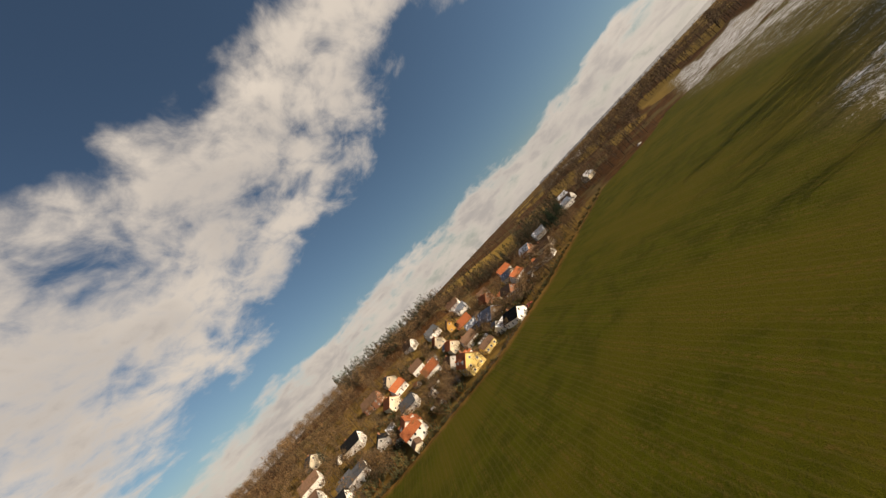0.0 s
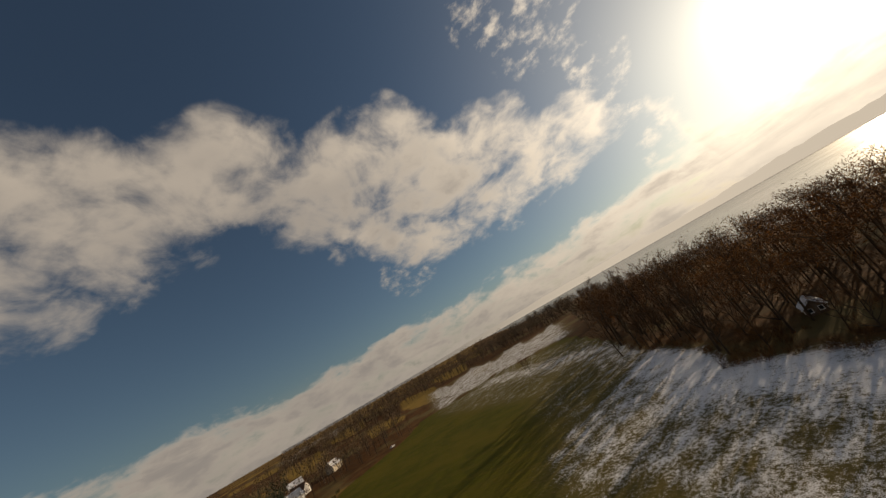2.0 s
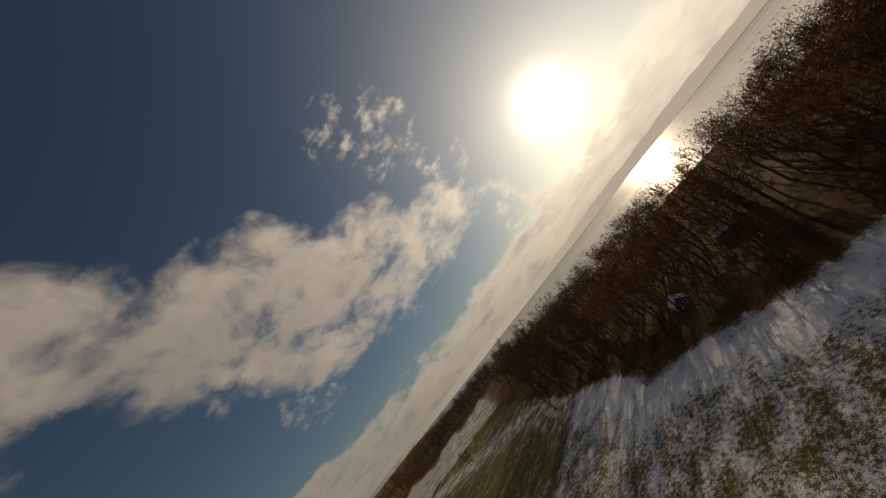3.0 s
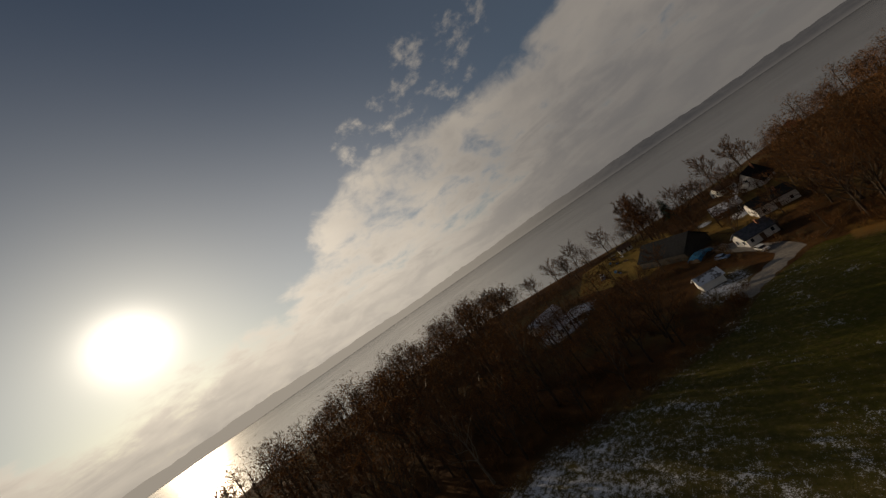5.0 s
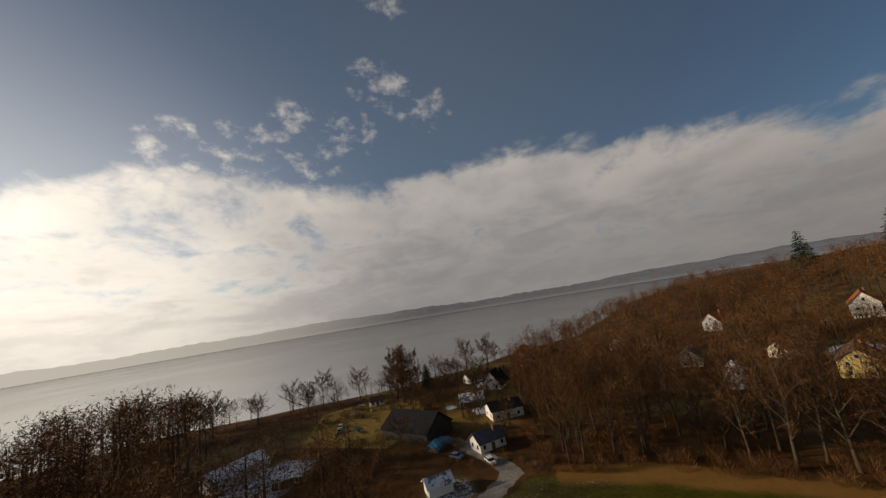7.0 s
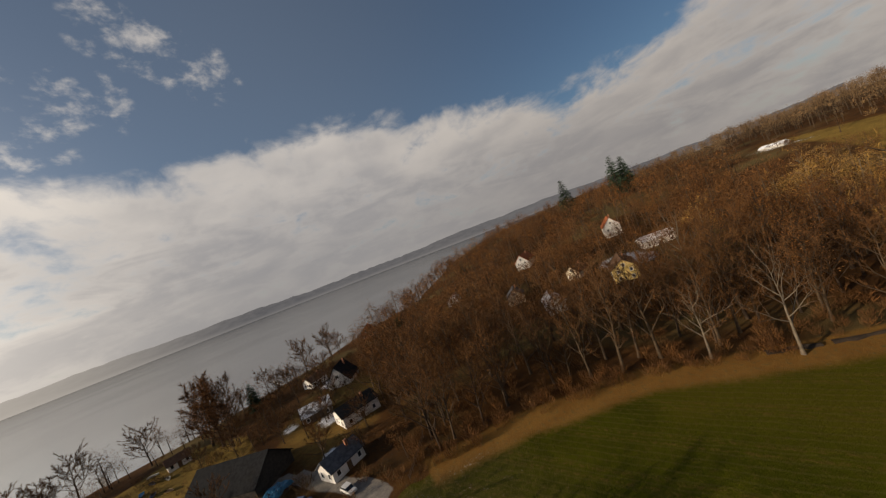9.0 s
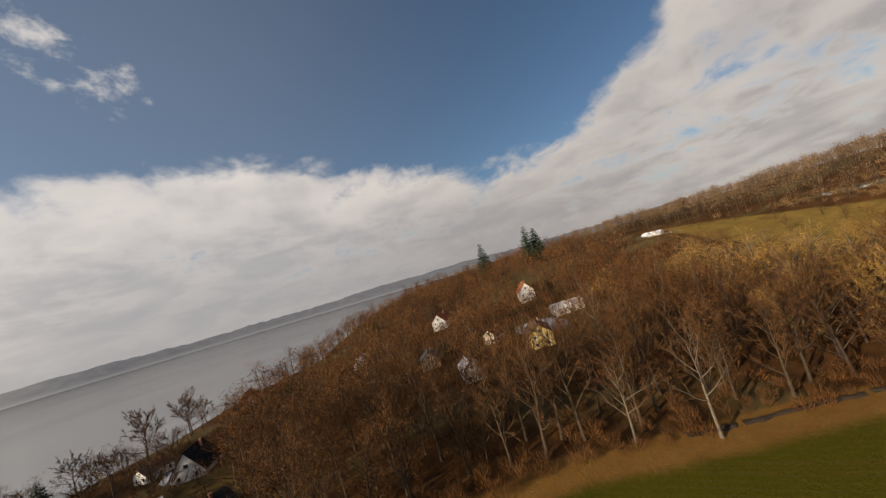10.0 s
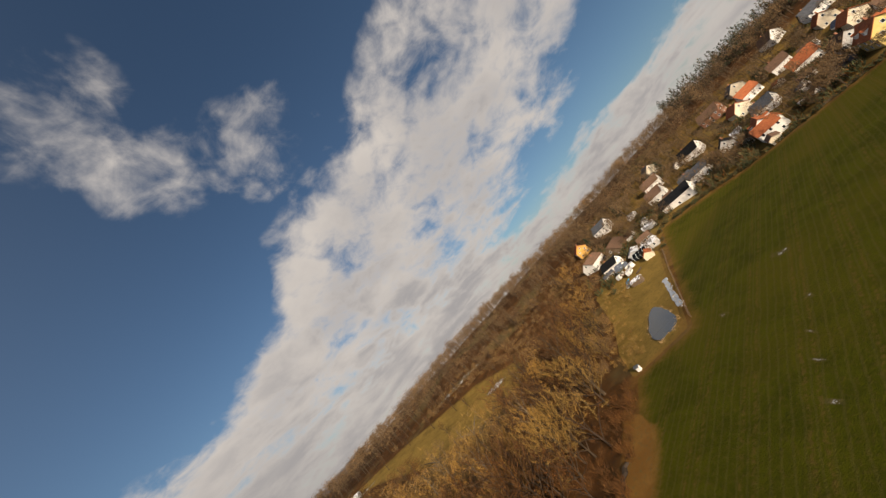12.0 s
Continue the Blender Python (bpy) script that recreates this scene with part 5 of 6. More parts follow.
# sheds and garages in the gardens
SHED_LOOK = (("white_wall", "brown_tile", "small white garage with brown roof"), ("timber", "grey_tile", "timber garden shed with grey roof"), ("cream_wall", "red_tile", "cream garden shed with red roof"),
             ("grey_wall", "snow_tile", "grey shed with snow-dusted roof"), ("white_wall", "blue_tile", "white shed with slate-blue roof"))
for i_, (x_, y_, t_) in enumerate(((143, 100, -48), (150, 92, 40), (165, 84, -45), (176, 76, 45), (186, 68, -40), (111, 160, 30), (127, 159, 40), (134, 128, -50), (148, 138, 35), (159, 112, -45),
                                   (169, 114, 20), (168, 135, 50), (181, 131, -30), (196, 120, 45), (207, 112, -45), (206, 126, 30), (236, 92, -40), (238, 68, 40), (86, 158, 35), (92, 166, -50),
                                   (82, 170, 30), (46, 153, 60), (58, 135, -40), (66, 140, 40), (52, 150, 15), (218, 40, -30), (198, 50, -35), (252, 36, 60), (104, 186, 20), (146, 176, -40))):
    wall_, roof_, label_ = SHED_LOOK[i_ % 5]
    house(x_, y_, t_ + i_ * 3 % 11, 3.6 + i_ % 3 * 0.7, 5.0 + i_ % 4 * 0.9, 2.3 + i_ % 2 * 0.3, 3.5 + i_ % 3 * 0.4, wall_, roof_, label_, "garden_shed", chimney=False, over=0.25, side_windows=2, gable_windows=1,
          group="sheds in the village gardens", category="shed", door=i_ % 2 == 0)

# by the lake
house(-177, -56, 70, 10, 12, 2.4, 8.8, "white_wall", "black_tile", "steep white gabled house with black roof", rows=1, side_windows=2, tall_gable=True, group=LG)
house(-130, -52, 20, 9, 12, 3.6, 5.6, "white_wall", "black_tile", "low white house with dark roof", rows=1, group=LG)
house(-121, -84, -28, 14, 22, 3.4, 8.2, "black_timber", "black_tile", "big black timber boathouse with black roof", rows=1, chimney=False, gable_windows=0, side_windows=0, door=False, group=LG)
house(-103, -57, 35, 6, 9, 2.8, 4.8, "white_wall", "grey_tile", "small white cottage with grey roof beside the lane", rows=1, group=LG)
house(-80, -68, 30, 4.5, 6, 2.3, 3.6, "white_wall", "snow_tile", "small white shed at the field corner", chimney=False, group=LG)
house(-171, -119, 30, 5, 7, 2.5, 4.3, "white_wall", "brown_tile", "white boathouse at the water's edge", chimney=False, group=LG)
house(-97, -138, 70, 8, 17, 3.6, 5.6, "grey_wall", "snow_tile", "long grey building with snow on its roof", rows=1, chimney=False, snow=True, group=LG)
house(-83, -121, 70, 5, 7, 2.6, 4.0, "white_wall", "snow_tile", "white shed with snow on its roof", chimney=False, snow=True, group=LG)
house(-91, -115, 20, 5, 8, 2.5, 3.8, "timber", "snow_tile", "timber shed with a snowy roof", chimney=False, snow=True, group=LG, gable_windows=0)
house(-148, -66, 10, 7, 10, 3, 5.4, "timber", "snow_tile", "timber cottage with snow-dusted roof", rows=1, group=LG)
house(-196, -70, 40, 7, 9, 3, 5.2, "white_wall", "brown_tile", "white cottage with brown roof near the shore", rows=1, group=LG)
house(-262, -37, 75, 9, 13, 3.6, 8.0, "brick_wall", "red_tile", "red-roofed brick house with white windows by the lake", rows=1, side_windows=4, group=LG)

# in the western woods
house(-123, 60, 48, 9, 15, 5.2, 8.6, "yellow_wall", "brown_tile", "yellow house with brown roof among bare trees", rows=2, side_windows=4, group=WG)
house(-172, 109, 50, 9, 13, 6.4, 11.2, "white_wall", "red_tile", "tall white gabled house with red roof", rows=2, group=WG)
house(-213, 72, 40, 9, 15, 5.2, 9.6, "white_wall", "red_tile", "white house with bright red tiled roof", rows=2, group=WG)
house(-130, 29, 65, 7, 11, 4.2, 7.0, "white_wall", "snow_tile", "white house with pale roof behind the trees", rows=1, group=WG)
house(-163, 31, 60, 8, 10, 4.2, 7.4, "cream_wall", "grey_tile", "cream house with grey roof behind the trees", rows=1, group=WG)
house(-132, 92, -30, 8, 14, 3.6, 5.4, "white_wall", "snow_tile", "low white building with snow-covered roof", rows=1, chimney=False, snow=True, group=WG)
house(-232, 22, 60, 8, 12, 3.6, 6.0, "white_wall", "snow_tile", "white house with snowy roof in the woods", rows=1, group=WG)
house(-148, 58, 20, 7, 9, 3.6, 6.4, "cream_wall", "brown_tile", "cream garden house in the woods", rows=1, group=WG)
house(-142, 216, 75, 4, 14, 1.9, 3.0, "grey_wall", "snow_tile", "long low hill barn with snow on its roof", chimney=False, group=WG, gable_windows=0, side_windows=0, door=False)
house(62, -143, 20, 5, 6, 2.4, 4.4, "timber", "snow_tile", "small timber hut with snowy roof under the trees", chimney=False, snow=True, group=WG)
house(36, -168, 70, 6, 9, 2.8, 5.0, "timber", "snow_tile", "timber cabin with snow on its roof in the woods", chimney=False, snow=True, group=WG)
house(-5, 80, 35, 1.0, 1.1, 1.2, 1.5, "white_wall", "grey_tile", "small white garden hut at the field corner", "garden_hut", chimney=False, over=0.2, side_windows=1, gable_windows=0, category="hut")
house(38, 124, 35, 3, 5, 2.1, 2.9, "timber", "snow_tile", "small timber garden shed", "garden_shed", chimney=False, over=0.2, side_windows=1, gable_windows=0, category="shed")


# ---- village greenery ----
def build_gardens():
    mid = [rough_tree(400 + i, h, s, 260, 0.17, leaf_share=ls) for i, (h, s, n, ls) in enumerate(((10, 0.36, 260, 0.2), (12, 0.32, 280, 0.5), (8, 0.4, 240, 0.8), (14, 0.3, 300, 0.2)))]
    sites = [o.matrix_world.translation for o in scene.objects if o.name.startswith("house")]
    spots = []
    for _ in range(2300):
        az, rad = rng.uniform(20, 94), rng.uniform(128, 285)
        x, y = rad * math.sin(radians(az)), rad * math.cos(radians(az))
        if side(x, y, FIELD)[0] > -5 or side(x, y, GARDEN)[0] > -2 or any((x - s.x) ** 2 + (y - s.y) ** 2 < 72 or (abs(x - s.x * 0.94) < 5 and abs(y - s.y * 0.94) < 5) for s in sites):
            continue
        spots.append((x, y, rng.uniform(0.6, 1.15), rng.uniform(0, 6.28), rng.randrange(4)))
    joined("garden_trees", spots[:760], mid, [M["bark"], M["far_twig"], M["shaded_grey_twig"]], "small bare garden trees between the village houses", "trees")
    spots = []
    for _ in range(320):
        x, y = rng.uniform(-230, -88), rng.uniform(-150, -30)
        if free(x, y) and height(x, y) > -9 and side(x, y, FIELD)[0] < -6:
            spots.append((x, y, rng.uniform(0.7, 1.25), rng.uniform(0, 6.28), rng.randrange(4)))
    spots = spots[:90]
    for _ in range(46):
        az = rng.uniform(206, 268)
        rad = float(np.interp(az, AZ, SHORE)) - rng.uniform(3, 22)
        x, y = rad * math.sin(radians(az)), rad * math.cos(radians(az))
        if free(x, y):
            spots.append((x, y, rng.uniform(0.7, 1.35), rng.uniform(0, 6.28), rng.randrange(4)))
    joined("shore_trees", spots, [rough_tree(420 + i, h, s, 420, 0.085, leaf_share=0.1) for i, (h, s) in enumerate(((11, 0.4), (13, 0.36), (9, 0.45), (15, 0.34)))], [M["bark"], M["twig"], M["rust_leaf"]], "bare trees round the lakeside gardens", "trees")
    brush = [rough_bush(540 + i, 2.4, 1.5, 110) for i in range(3)]
    spots = []
    for _ in range(520):
        x, y = rng.uniform(-226, -86), rng.uniform(-136, -40)
        if height(x, y) > -2.2 and side(x, y, FIELD)[0] < -5 and math.sin(x * 0.11) + math.cos(y * 0.13) > -0.5 and all((x - s.x) ** 2 + (y - s.y) ** 2 > 60 for s in sites):
            spots.append((x, y, rng.uniform(0.5, 1.5), rng.uniform(0, 6.28), rng.randrange(3)))
    joined("lakeside_shrubs", spots, brush, [M["bark"], M["twig"], M["hedge_leaf"]], "brown and olive shrubs round the lakeside houses", "shrubs")
    # evergreen and bare shrubs
    bush = [rough_bush(500 + i, 2.2, 1.5, 90, 3.2) for i in range(3)]
    line = FIELD[8:16]
    spots = []
    for _ in range(260):
        k, f = rng.randrange(len(line) - 1), rng.random()
        x, y = line[k][0] + f * (line[k + 1][0] - line[k][0]), line[k][1] + f * (line[k + 1][1] - line[k][1])
        x, y = x + rng.uniform(1.5, 5) * 0.7, y + rng.uniform(1.5, 5) * 0.7
        if side(x, y, FIELD)[0] < -0.8 and all((x - s.x) ** 2 + (y - s.y) ** 2 > 36 for s in sites):
            spots.append((x, y, rng.uniform(0.5, 1.2), rng.uniform(0, 6.28), rng.randrange(3)))
    for _ in range(260):
        az, rad = rng.uniform(20, 92), rng.uniform(150, 300)
        x, y = rad * math.sin(radians(az)), rad * math.cos(radians(az))
        if side(x, y, FIELD)[0] < -3 and side(x, y, GARDEN)[0] < -1 and all((x - s.x) ** 2 + (y - s.y) ** 2 > 49 for s in sites):
            spots.append((x, y, rng.uniform(0.6, 1.5), rng.uniform(0, 6.28), rng.randrange(3)))
    for _ in range(520):
        x, y = rng.choice(((112, 130, 9), (122, 122, 7), (146, 94, 7), (176, 66, 8), (190, 60, 9), (150, 104, 8), (90, 160, 10), (62, 166, 8), (45, 150, 6), (206, 46, 8), (132, 150, 9), (160, 140, 9), (170, 90, 9), (210, 100, 9), (195, 80, 9), (230, 80, 9), (180, 112, 9), (104, 168, 9), (216, 140, 9), (80, 185, 9), (250, 100, 9), (140, 126, 9)))[:2]
        x, y = x + rng.gauss(0, 7), y + rng.gauss(0, 7)
        if side(x, y, FIELD)[0] < -1.5 and all((x - s.x) ** 2 + (y - s.y) ** 2 > 36 for s in sites):
            spots.append((x, y, rng.uniform(0.9, 2.2), rng.uniform(0, 6.28), rng.randrange(3)))
    joined("hedge_shrubs", spots, bush, [M["bark"], M["hedge_leaf"], M["rust_leaf"]], "dark hedge shrubs at the village gardens' edge", "shrubs")


build_gardens()


# ---- pond and its bank ----
def build_pond():
    ring = []
    for i in range(40):
        a = i * 2 * math.pi / 40
        r = 1 + 0.12 * math.sin(2 * a + 0.6) + 0.13 * math.sin(3 * a + 1) + 0.05 * math.sin(5 * a) + 0.03 * math.sin(9 * a)
        u, v = 11.0 * r * math.cos(a), 4.6 * r * math.sin(a)
        c, w = math.cos(radians(52)), math.sin(radians(52))
        ring.append((13.5 + u * c - v * w, 88.5 + u * w + v * c))
    z = 0.12 + max(float(height(*p)) for p in ring)
    n = len(ring)
    verts = [(x, y, z) for x, y in ring] + [(x, y, z - 0.5) for x, y in ring]
    faces = [tuple(range(n))] + [(i, n + i, n + (i + 1) % n, (i + 1) % n) for i in range(n)]
    tagged(new("pond", mesh_of("pond", verts, faces, [M["pond"]])), "small dark garden pond with reedy bank", "pond", kind="structure")
    V, F, S = [], [], []
    r2 = random.Random(9)
    for x, y in ring:
        for _ in range(r2.choice((0, 4, 26))):
            k = r2.uniform(1.0, 1.15)
            px, py = 13.5 + (x - 13.5) * k + r2.gauss(0, 0.3), 88.5 + (y - 88.5) * k + r2.gauss(0, 0.3)
            needle(V, F, Vector((px, py, float(height(px, py)))), Vector((r2.gauss(0, 0.2), r2.gauss(0, 0.2), 1)).normalized(), r2.uniform(0.3, 0.9), 0.07, r2)
    tagged(new("reeds", mesh_of("reeds", V, F, [M["reed"]])), "dry straw-coloured reeds round the pond", "reeds", kind="stuff")


build_pond()


def build_channel():
    """Frozen ditch between the garden and the field."""
    line = [(20, 84.5), (24, 90.5), (29, 97.5), (34, 104), (38, 109.5)]
    pts = []
    for (ax, ay), (bx, by) in zip(line, line[1:]):
        for i in range(5):
            pts.append((ax + (bx - ax) * i / 5, ay + (by - ay) * i / 5))
    r2 = random.Random(21)
    V = []
    for x, y in pts:
        w, z = r2.uniform(0.6, 1.2), float(height(x, y))
        V += [(x - w * 0.8, y + w * 0.6, z + 0.1), (x + w * 0.8, y - w * 0.6, z + 0.1), (x - w * 0.9, y + w * 0.7, z - 0.3), (x + w * 0.9, y - w * 0.7, z - 0.3)]
    F = []
    for i in range(len(pts) - 1):
        a, b = 4 * i, 4 * i + 4
        F += [(a, a + 1, b + 1, b), (a, b, b + 2, a + 2), (a + 1, a + 3, b + 3, b + 1)]
    tagged(new("frozen_ditch", mesh_of("frozen_ditch", V, F, [M["ice"]])), "pale bluish frozen ditch beside the pond", "ditch", kind="structure")


build_channel()


def stones(line, count, size, name, label):
    V, F = [], []
    r2 = random.Random(17)
    for _ in range(count):
        k, f = r2.randrange(len(line) - 1), r2.random()
        x = line[k][0] + f * (line[k + 1][0] - line[k][0]) + r2.gauss(0, 0.5)
        y = line[k][1] + f * (line[k + 1][1] - line[k][1]) + r2.gauss(0, 0.5)
        z, s, b = float(height(x, y)), size * r2.uniform(0.5, 1.3), len(V)
        for q in range(5):
            a = q * 1.257 + r2.uniform(-0.3, 0.3)
            V.append((x + math.cos(a) * s, y + math.sin(a) * s, z - 0.1))
            V.append((x + math.cos(a) * s * 0.7, y + math.sin(a) * s * 0.7, z + s * r2.uniform(0.5, 0.8)))
        for q in range(5):
            p = (q + 1) % 5
            F.append((b + 2 * q, b + 2 * p, b + 2 * p + 1, b + 2 * q + 1))
        F.append(tuple(b + 2 * q + 1 for q in range(5)))
    tagged(new(name, mesh_of(name, V, F, [M["stone"]])), label, "stones", kind="stuff")


stones([(19, 82), (23, 89), (30, 98), (37, 107)], 40, 0.35, "bank_stones", "grey boulders along the snowy bank by the pond")


# dark ditch along the wood's edge
def build_ditch():
    line = [(-58, 22), (-52, 29), (-44, 40), (-38, 47), (-31, 55), (-24, 61)]
    V, F = [], []
    r2 = random.Random(3)
    pts = []
    for (ax, ay), (bx, by) in zip(line, line[1:]):
        for i in range(8):
            pts.append((ax + (bx - ax) * i / 8 - 1.6 + r2.uniform(-0.3, 0.3), ay + (by - ay) * i / 8 + 1.2 + r2.uniform(-0.3, 0.3)))
    for i, (x, y) in enumerate(pts):
        z = float(height(x, y))
        w = r2.uniform(0.35, 0.8)
        V += [(x - w * 0.75, y + w * 0.65, z + 0.02), (x - w * 0.3, y + w * 0.25, z + r2.uniform(0.2, 0.55)), (x + w * 0.3, y - w * 0.25, z + r2.uniform(0.15, 0.4)), (x + w * 0.75, y - w * 0.65, z + 0.02)]
    for i in range(len(pts) - 1):
        if i % 15 == 7:
            continue
        for j in range(3):
            F.append((4 * i + j, 4 * i + j + 1, 4 * i + j + 5, 4 * i + j + 4))
    tagged(new("earth_bank", mesh_of("earth_bank", V, F, [M["dark_earth"]])), "dark upturned earth bank along the field edge", "bank", kind="structure")


build_ditch()


# ---- golden grass and bushes in the garden west of the pond ----
def build_garden_grass():
    clump = [rough_bush(520 + i, 1.5, 1.2, 70) for i in range(3)]
    spots = []
    for x, y in scatter([(-6, 84), (4, 84), (8, 98), (22, 112), (38, 128), (46, 144), (34, 150), (12, 124), (-4, 104)], 3.0):
        spots.append((x, y, rng.uniform(0.4, 1.5), rng.uniform(0, 6.28), rng.randrange(3)))
    joined("garden_bushes", spots, clump, [M["bark"], M["gold_twig"], M["reed"]], "golden dry bushes and tall grass beside the pond", "shrubs")


build_garden_grass()


def caravan(x, y, turn):
    ob = new("caravan")
    ob.matrix_world = pose(x, y, float(height(x, y)), 0, 0, turn)
    tagged(ob, "white parked caravan among the garden sheds", "caravan", "caravans in the gardens")
    bm = bmesh.new()
    prism(bm, [(-2.3, 0.5), (2.2, 0.5), (2.4, 1.2), (2.0, 2.4), (-2.1, 2.45), (-2.4, 1.3)], -1.05, 1.05)
    bmesh.ops.bevel(bm, geom=bm.edges[:], offset=0.1, segments=2, affect="EDGES")
    part("body", bm, M["car_white"], ob)
    for sy in (-1, 1):
        for xx in (-1.2, 0.6):
            bm = bmesh.new()
            box(bm, xx, sy * 1.06 - 0.015, 1.35, xx + 0.9, sy * 1.06 + 0.015, 1.95)
            part("window", bm, M["glass"], ob)
        bm = bmesh.new()
        bmesh.ops.create_cone(bm, cap_ends=True, segments=14, radius1=0.33, radius2=0.33, depth=0.2)
        part("wheel", bm, M["rubber"], ob, "", Matrix.Translation((0, sy * 0.9, 0.33)) @ Matrix.Rotation(radians(90), 4, "X"))
    bm = bmesh.new()
    prism(bm, [(2.2, 0.45), (3.3, 0.42), (3.3, 0.52), (2.2, 0.6)], -0.06, 0.06)
    part("drawbar", bm, M["stone"], ob)


for x_, y_, t_ in ((46, 137, 35), (52, 141, 60), (44, 142, 20), (180, 52, -30), (142, 106, 40)):
    caravan(x_, y_, t_)


# ---- lakeside clutter ----
def car(x, y, turn, paint, label):
    ob = new("car")
    ob.matrix_world = pose(x, y, float(height(x, y)), 0, 0, turn)
    tagged(ob, label, "car", "parked cars")
    bm = bmesh.new()
    prism(bm, [(-2.1, 0.35), (2.1, 0.35), (2.15, 0.75), (1.9, 0.92), (-1.95, 0.95), (-2.15, 0.8)], -0.85, 0.85)
    bmesh.ops.bevel(bm, geom=bm.edges[:], offset=0.06, segments=1, affect="EDGES")
    part("body", bm, M[paint], ob)
    bm = bmesh.new()
    prism(bm, [(-1.85, 0.93), (1.05, 0.93), (0.45, 1.45), (-1.5, 1.45)], -0.74, 0.74)
    cab = part("cabin", bm, M["glass"], ob, "dark glazed cabin")
    bm = bmesh.new()
    prism(bm, [(-1.5, 1.44), (0.5, 1.44), (0.42, 1.5), (-1.42, 1.5)], -0.76, 0.76)
    part("roof", bm, M[paint], cab)
    for wx in (-1.3, 1.3):
        for wy in (-0.78, 0.78):
            bm = bmesh.new()
            bmesh.ops.create_cone(bm, cap_ends=True, segments=14, radius1=0.32, radius2=0.32, depth=0.2)
            part("wheel", bm, M["rubber"], ob, "", Matrix.Translation((wx, wy, 0.32)) @ Matrix.Rotation(radians(90), 4, "X"))


car(-92, -56, 30, "car_white", "white parked car beside the lane")
car(-97, -66, 60, "car_blue", "dark blue parked car beside the lane")
car(-132, -120, 10, "car_blue", "blue car parked on the lakeside lawn")
car(-138, -123, 15, "car_white", "white car parked on the lakeside lawn")
car(318, -86, -60, "car_white", "white parked car at the far field edge")
car(172, 42, -40, "car_red", "red parked car near the field edge")
car(112, 138, 40, "car_white", "white car in front of the modern house")


def boat(x, y, turn, mat, label):
    """Dinghy lying on the lawn: pointed hull with thwarts and a cover."""
    ob = new("boat")
    ob.matrix_world = pose(x, y, float(height(x, y)) + 0.03, 0, 0, turn)
    tagged(ob, label, "boat", "boats on the lawn")
    bm = bmesh.new()
    rings = []
    for i in range(9):
        f = i / 8
        w = 0.75 * math.sin(math.pi * min(1, 0.28 + f * 0.72)) ** 0.7 if i < 8 else 0.03
        z0 = 0.05 + 0.25 * f * f
        rings.append([bm.verts.new((-2.2 + 4.4 * f, s * w * k, z0 + h)) for s, k, h in ((-1, 1, 0.6), (-1, 0.7, 0.15), (1, 0.7, 0.15), (1, 1, 0.6))])
    for a, b in zip(rings, rings[1:]):
        for j in range(3):
            bm.faces.new((a[j], b[j], b[j + 1], a[j + 1]))
    bm.faces.new(rings[0])
    bmesh.ops.solidify(bm, geom=bm.faces[:], thickness=0.04)
    part("hull", bm, M[mat], ob)
    for xx in (-1.1, 0.3):
        bm = bmesh.new()
        box(bm, xx - 0.14, -0.6, 0.42, xx + 0.14, 0.6, 0.47)
        part("seat", bm, M["timber"], ob)


for x_, y_, t_, m_ in ((-160, -118, 30, "car_white"), (-163, -124, 40, "car_blue"), (-156, -124, 20, "tarp"), (-172, -128, 75, "car_white"), (-150, -118, 15, "car_blue"),
                       (-147, -112, 50, "timber"), (-134, -114, 20, "tarp"), (-129, -110, 35, "car_blue")):
    boat(x_, y_, t_, m_, {"car_white": "white dinghy lying on the lakeside lawn", "car_blue": "dark blue dinghy lying on the lakeside lawn", "tarp": "dinghy under a bright blue cover",
                          "timber": "brown wooden rowing boat on the lawn"}[m_])


def jetty(x, y, turn, length):
    ob = new("jetty")
    ob.matrix_world = pose(x, y, LAKE_Z, 0, 0, turn)
    tagged(ob, "narrow grey wooden jetty reaching into the lake", "jetty")
    n = int(length / 0.32)
    bm = bmesh.new()
    box(bm, -0.14, -0.9, 0, 0.14, 0.9, 0.05)
    me = bpy.data.meshes.new("plank")
    bm.to_mesh(me)
    bm.free()
    me.materials.append(M["stone"])
    for i in range(n):
        share("plank", me, ob, Matrix.Translation((i * 0.32, 0, 0.75)))
    for i in range(int(length / 4) + 1):
        for s in (-0.75, 0.75):
            bm = bmesh.new()
            bmesh.ops.create_cone(bm, cap_ends=True, segments=8, radius1=0.11, radius2=0.1, depth=3.2)
            part("post", bm, M["timber"], ob, "", Matrix.Translation((i * 4, s, -0.45)))


jetty(-188, -150, 216, 30)
jetty(-232, -92, 200, 24)


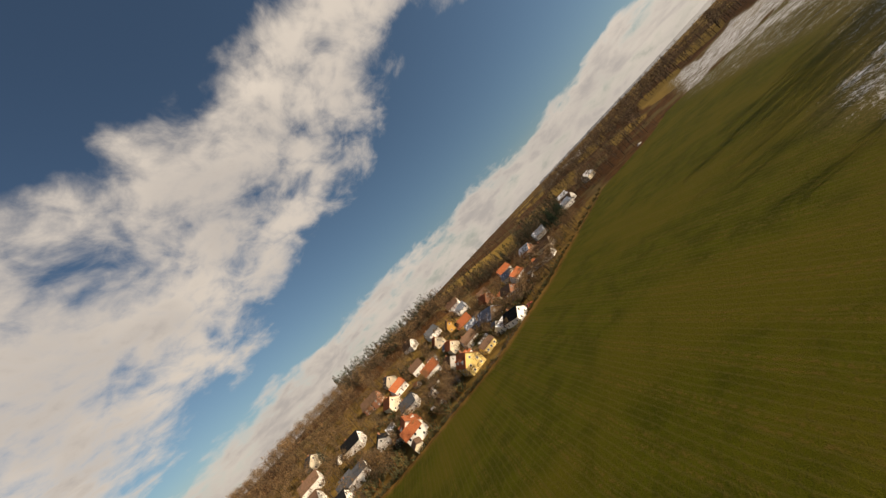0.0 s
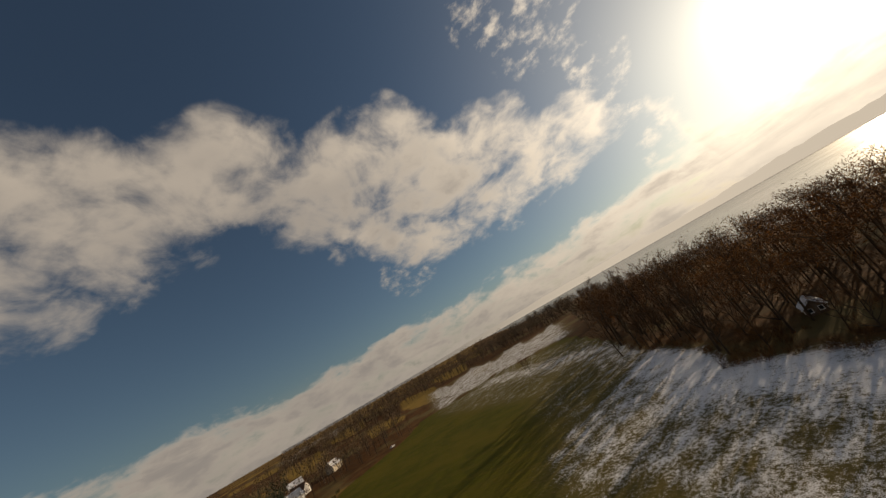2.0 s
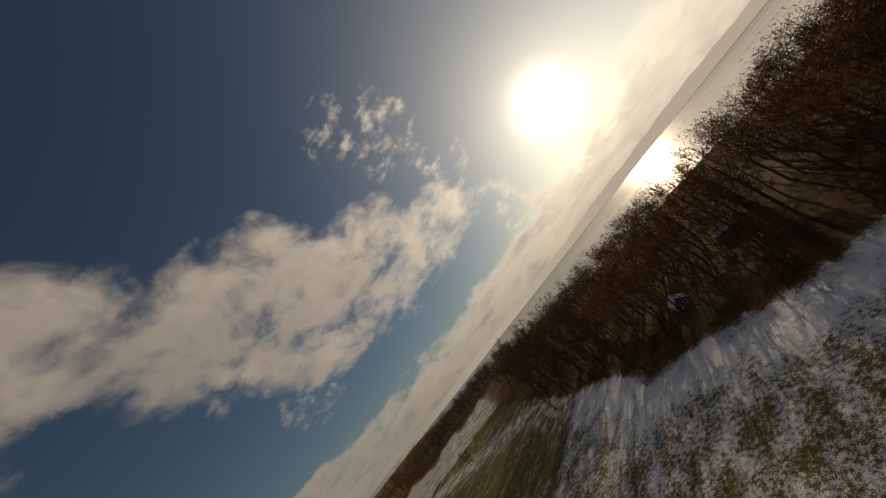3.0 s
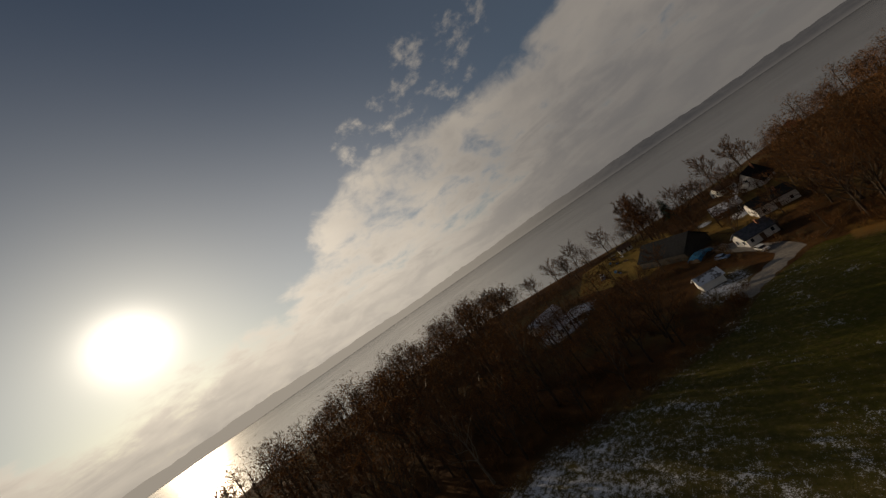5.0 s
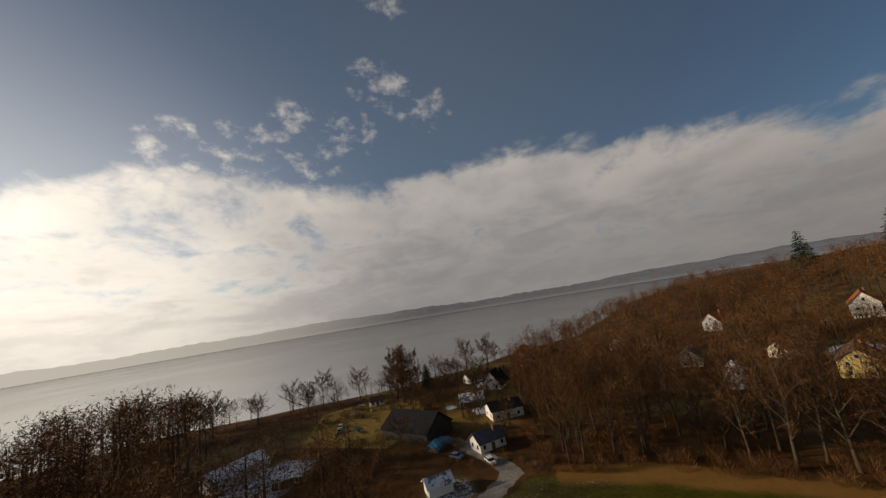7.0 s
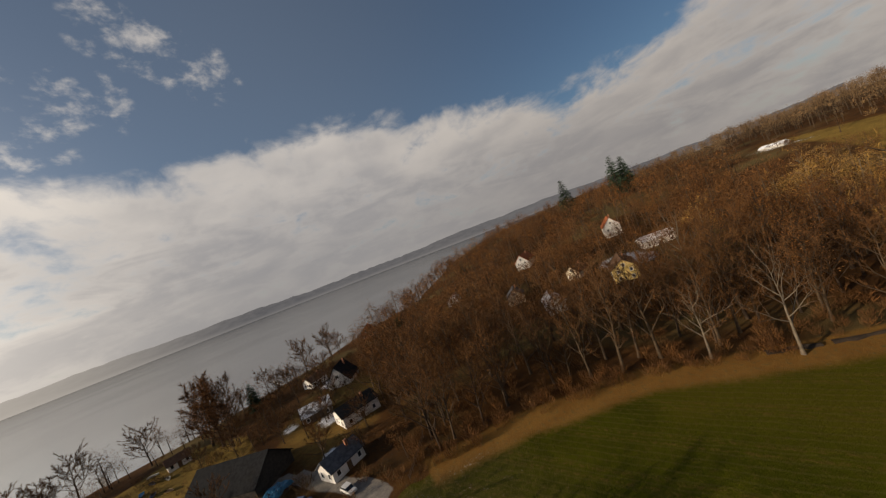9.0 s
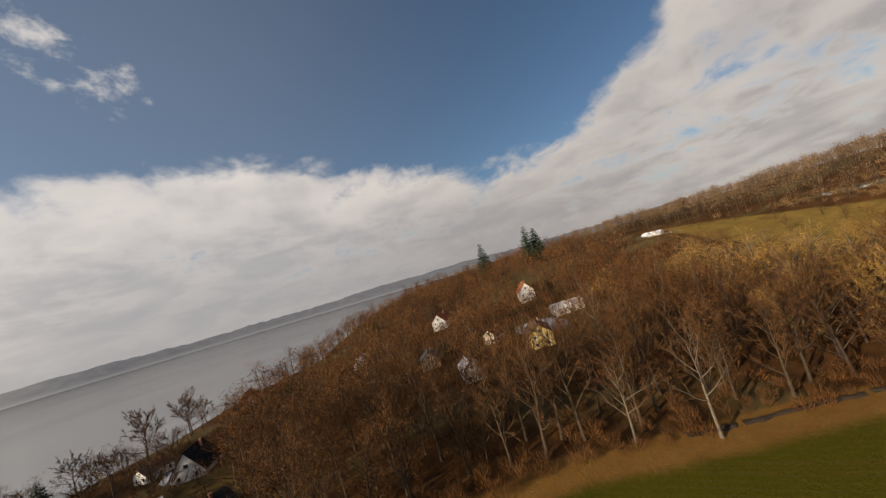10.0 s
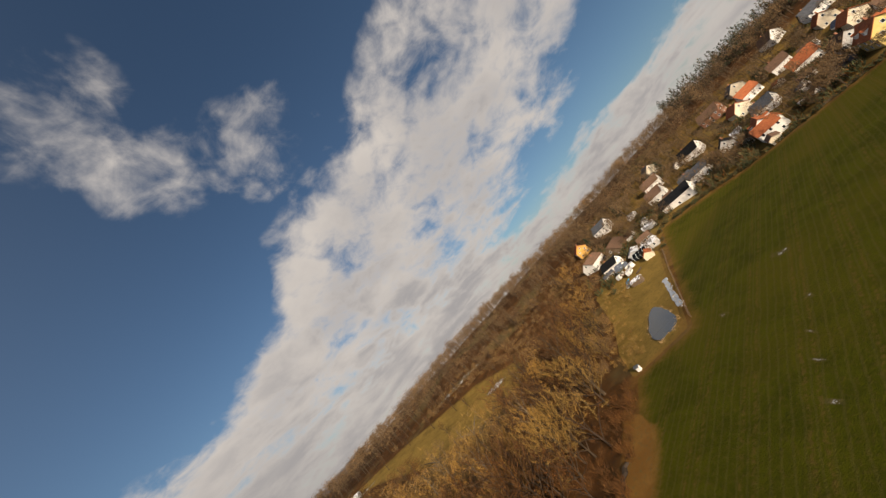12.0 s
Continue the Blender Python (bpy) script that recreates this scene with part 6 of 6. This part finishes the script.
def tarpaulin():
    x, y, turn = -106, -73, -28
    bm = bmesh.new()
    n = 8
    g2 = [[bm.verts.new(((i / n - 0.5) * 7.5, (j / n - 0.5) * 5.0, 1.5 + 0.8 * (1 - abs(i / n - 0.5) * 2) + 0.14 * math.sin(i * 2.1 + j * 1.7) - (0.9 if j in (0, n) else 0))) for j in range(n + 1)] for i in range(n + 1)]
    for i in range(n):
        for j in range(n):
            bm.faces.new((g2[i][j], g2[i + 1][j], g2[i + 1][j + 1], g2[i][j + 1]))
    bmesh.ops.solidify(bm, geom=bm.faces[:], thickness=0.03)
    ob = new("covered_stack")
    ob.matrix_world = pose(x, y, float(height(x, y)), 0, 0, turn)
    tagged(ob, "stack of boards under a bright blue tarpaulin", "stack")
    part("tarpaulin", bm, M["tarp"], ob, "creased bright blue tarpaulin")
    for k in range(6):
        bm = bmesh.new()
        box(bm, -3.4, -2.0 + (k % 2) * 0.1, k * 0.24, 3.4, 2.0, k * 0.24 + 0.2)
        part("board", bm, M["timber"], ob)


tarpaulin()


def glasshouse(x, y, turn, w, l, label):
    ob = new("glasshouse")
    ob.matrix_world = pose(x, y, float(height(x, y)), 0, 0, turn)
    tagged(ob, label, "greenhouse")
    h, e, r = w / 2, 2.2, 3.6
    bays = int(l / 2)
    for i in range(bays + 1):
        bm = bmesh.new()
        yy = -l / 2 + i * l / bays
        for (ax, az), (bx, bz) in (((-h, -0.3), (-h, e)), ((-h, e), (0, r)), ((0, r), (h, e)), ((h, e), (h, -0.3))):
            d = Vector((bx - ax, 0, bz - az))
            nrm = Vector((-d.z, 0, d.x)).normalized() * 0.05
            vs = [bm.verts.new((px + sx * nrm.x, yy + sy, pz + sx * nrm.z)) for px, pz in ((ax, az), (bx, bz)) for sx, sy in ((-1, -0.05), (1, -0.05), (1, 0.05), (-1, 0.05))]
            for q in range(4):
                bm.faces.new((vs[q], vs[(q + 1) % 4], vs[4 + (q + 1) % 4], vs[4 + q]))
        part("rib", bm, M["frame_white"], ob)
    for i in range(bays):
        y0, y1 = -l / 2 + i * l / bays + 0.06, -l / 2 + (i + 1) * l / bays - 0.06
        for a, b in (((-h, 0), (-h, e)), ((-h, e), (0, r)), ((0, r), (h, e)), ((h, e), (h, 0))):
            bm = bmesh.new()
            vs = [bm.verts.new(p) for p in ((a[0], y0, a[1]), (b[0], y0, b[1]), (b[0], y1, b[1]), (a[0], y1, a[1]))]
            bm.faces.new(vs)
            bmesh.ops.solidify(bm, geom=bm.faces[:], thickness=0.02)
            part("pane", bm, M["glass"], ob)


glasshouse(214, 52, -35, 7, 16, "glasshouse with white ribs at the village edge")
glasshouse(60, 141, 35, 5, 8, "small glasshouse beside the garden sheds")


def fence(points, label, step=2.4):
    ob = new("fence")
    x0, y0 = points[0]
    ob.matrix_world = Matrix.Translation((x0, y0, float(height(x0, y0))))
    tagged(ob, label, "fence")
    bm = bmesh.new()
    box(bm, -0.05, -0.05, -0.3, 0.05, 0.05, 1.2)
    post = bpy.data.meshes.new("post")
    bm.to_mesh(post)
    bm.free()
    post.materials.append(M["timber"])
    for (ax, ay), (bx, by) in zip(points, points[1:]):
        ln = math.hypot(bx - ax, by - ay)
        n = max(1, int(ln / step))
        for i in range(n):
            x, y = ax + (bx - ax) * i / n, ay + (by - ay) * i / n
            share("post", post, ob, Matrix.Translation((x - x0, y - y0, float(height(x, y)) - float(height(x0, y0)))))
            xe, ye = ax + (bx - ax) * (i + 1) / n, ay + (by - ay) * (i + 1) / n
            za, zb = float(height(x, y)) - float(height(x0, y0)), float(height(xe, ye)) - float(height(x0, y0))
            for zz in (0.55, 1.0):
                bm = bmesh.new()
                d = Vector((ye - y, x - xe, 0)).normalized() * 0.03
                vs = [bm.verts.new((px - x0 + s * d.x, py - y0 + s * d.y, pz + zz + h)) for px, py, pz in ((x, y, za), (xe, ye, zb)) for s, h in ((-1, 0), (1, 0), (1, 0.1), (-1, 0.1))]
                for q in range(4):
                    bm.faces.new((vs[q], vs[(q + 1) % 4], vs[4 + (q + 1) % 4], vs[4 + q]))
                part("rail", bm, M["timber"], ob)


fence([(14, 75), (28, 92), (43, 110), (60, 128)], "low brown post and rail fence beside the pond")
fence([(122, 90), (138, 64), (160, 44)], "brown timber fence between gardens and field")
fence([(-84, -44), (-96, -38), (-118, -34)], "timber fence along the lane into the woods")

# loose things in the gardens by the pond
boat(40, 133, 30, "tarp", "dinghy under a bright blue cover beside the garden sheds")
boat(36, 129, 55, "car_white", "upturned white dinghy on the garden lawn")
boat(47, 132, 10, "timber", "brown wooden boat stored beside the garden sheds")
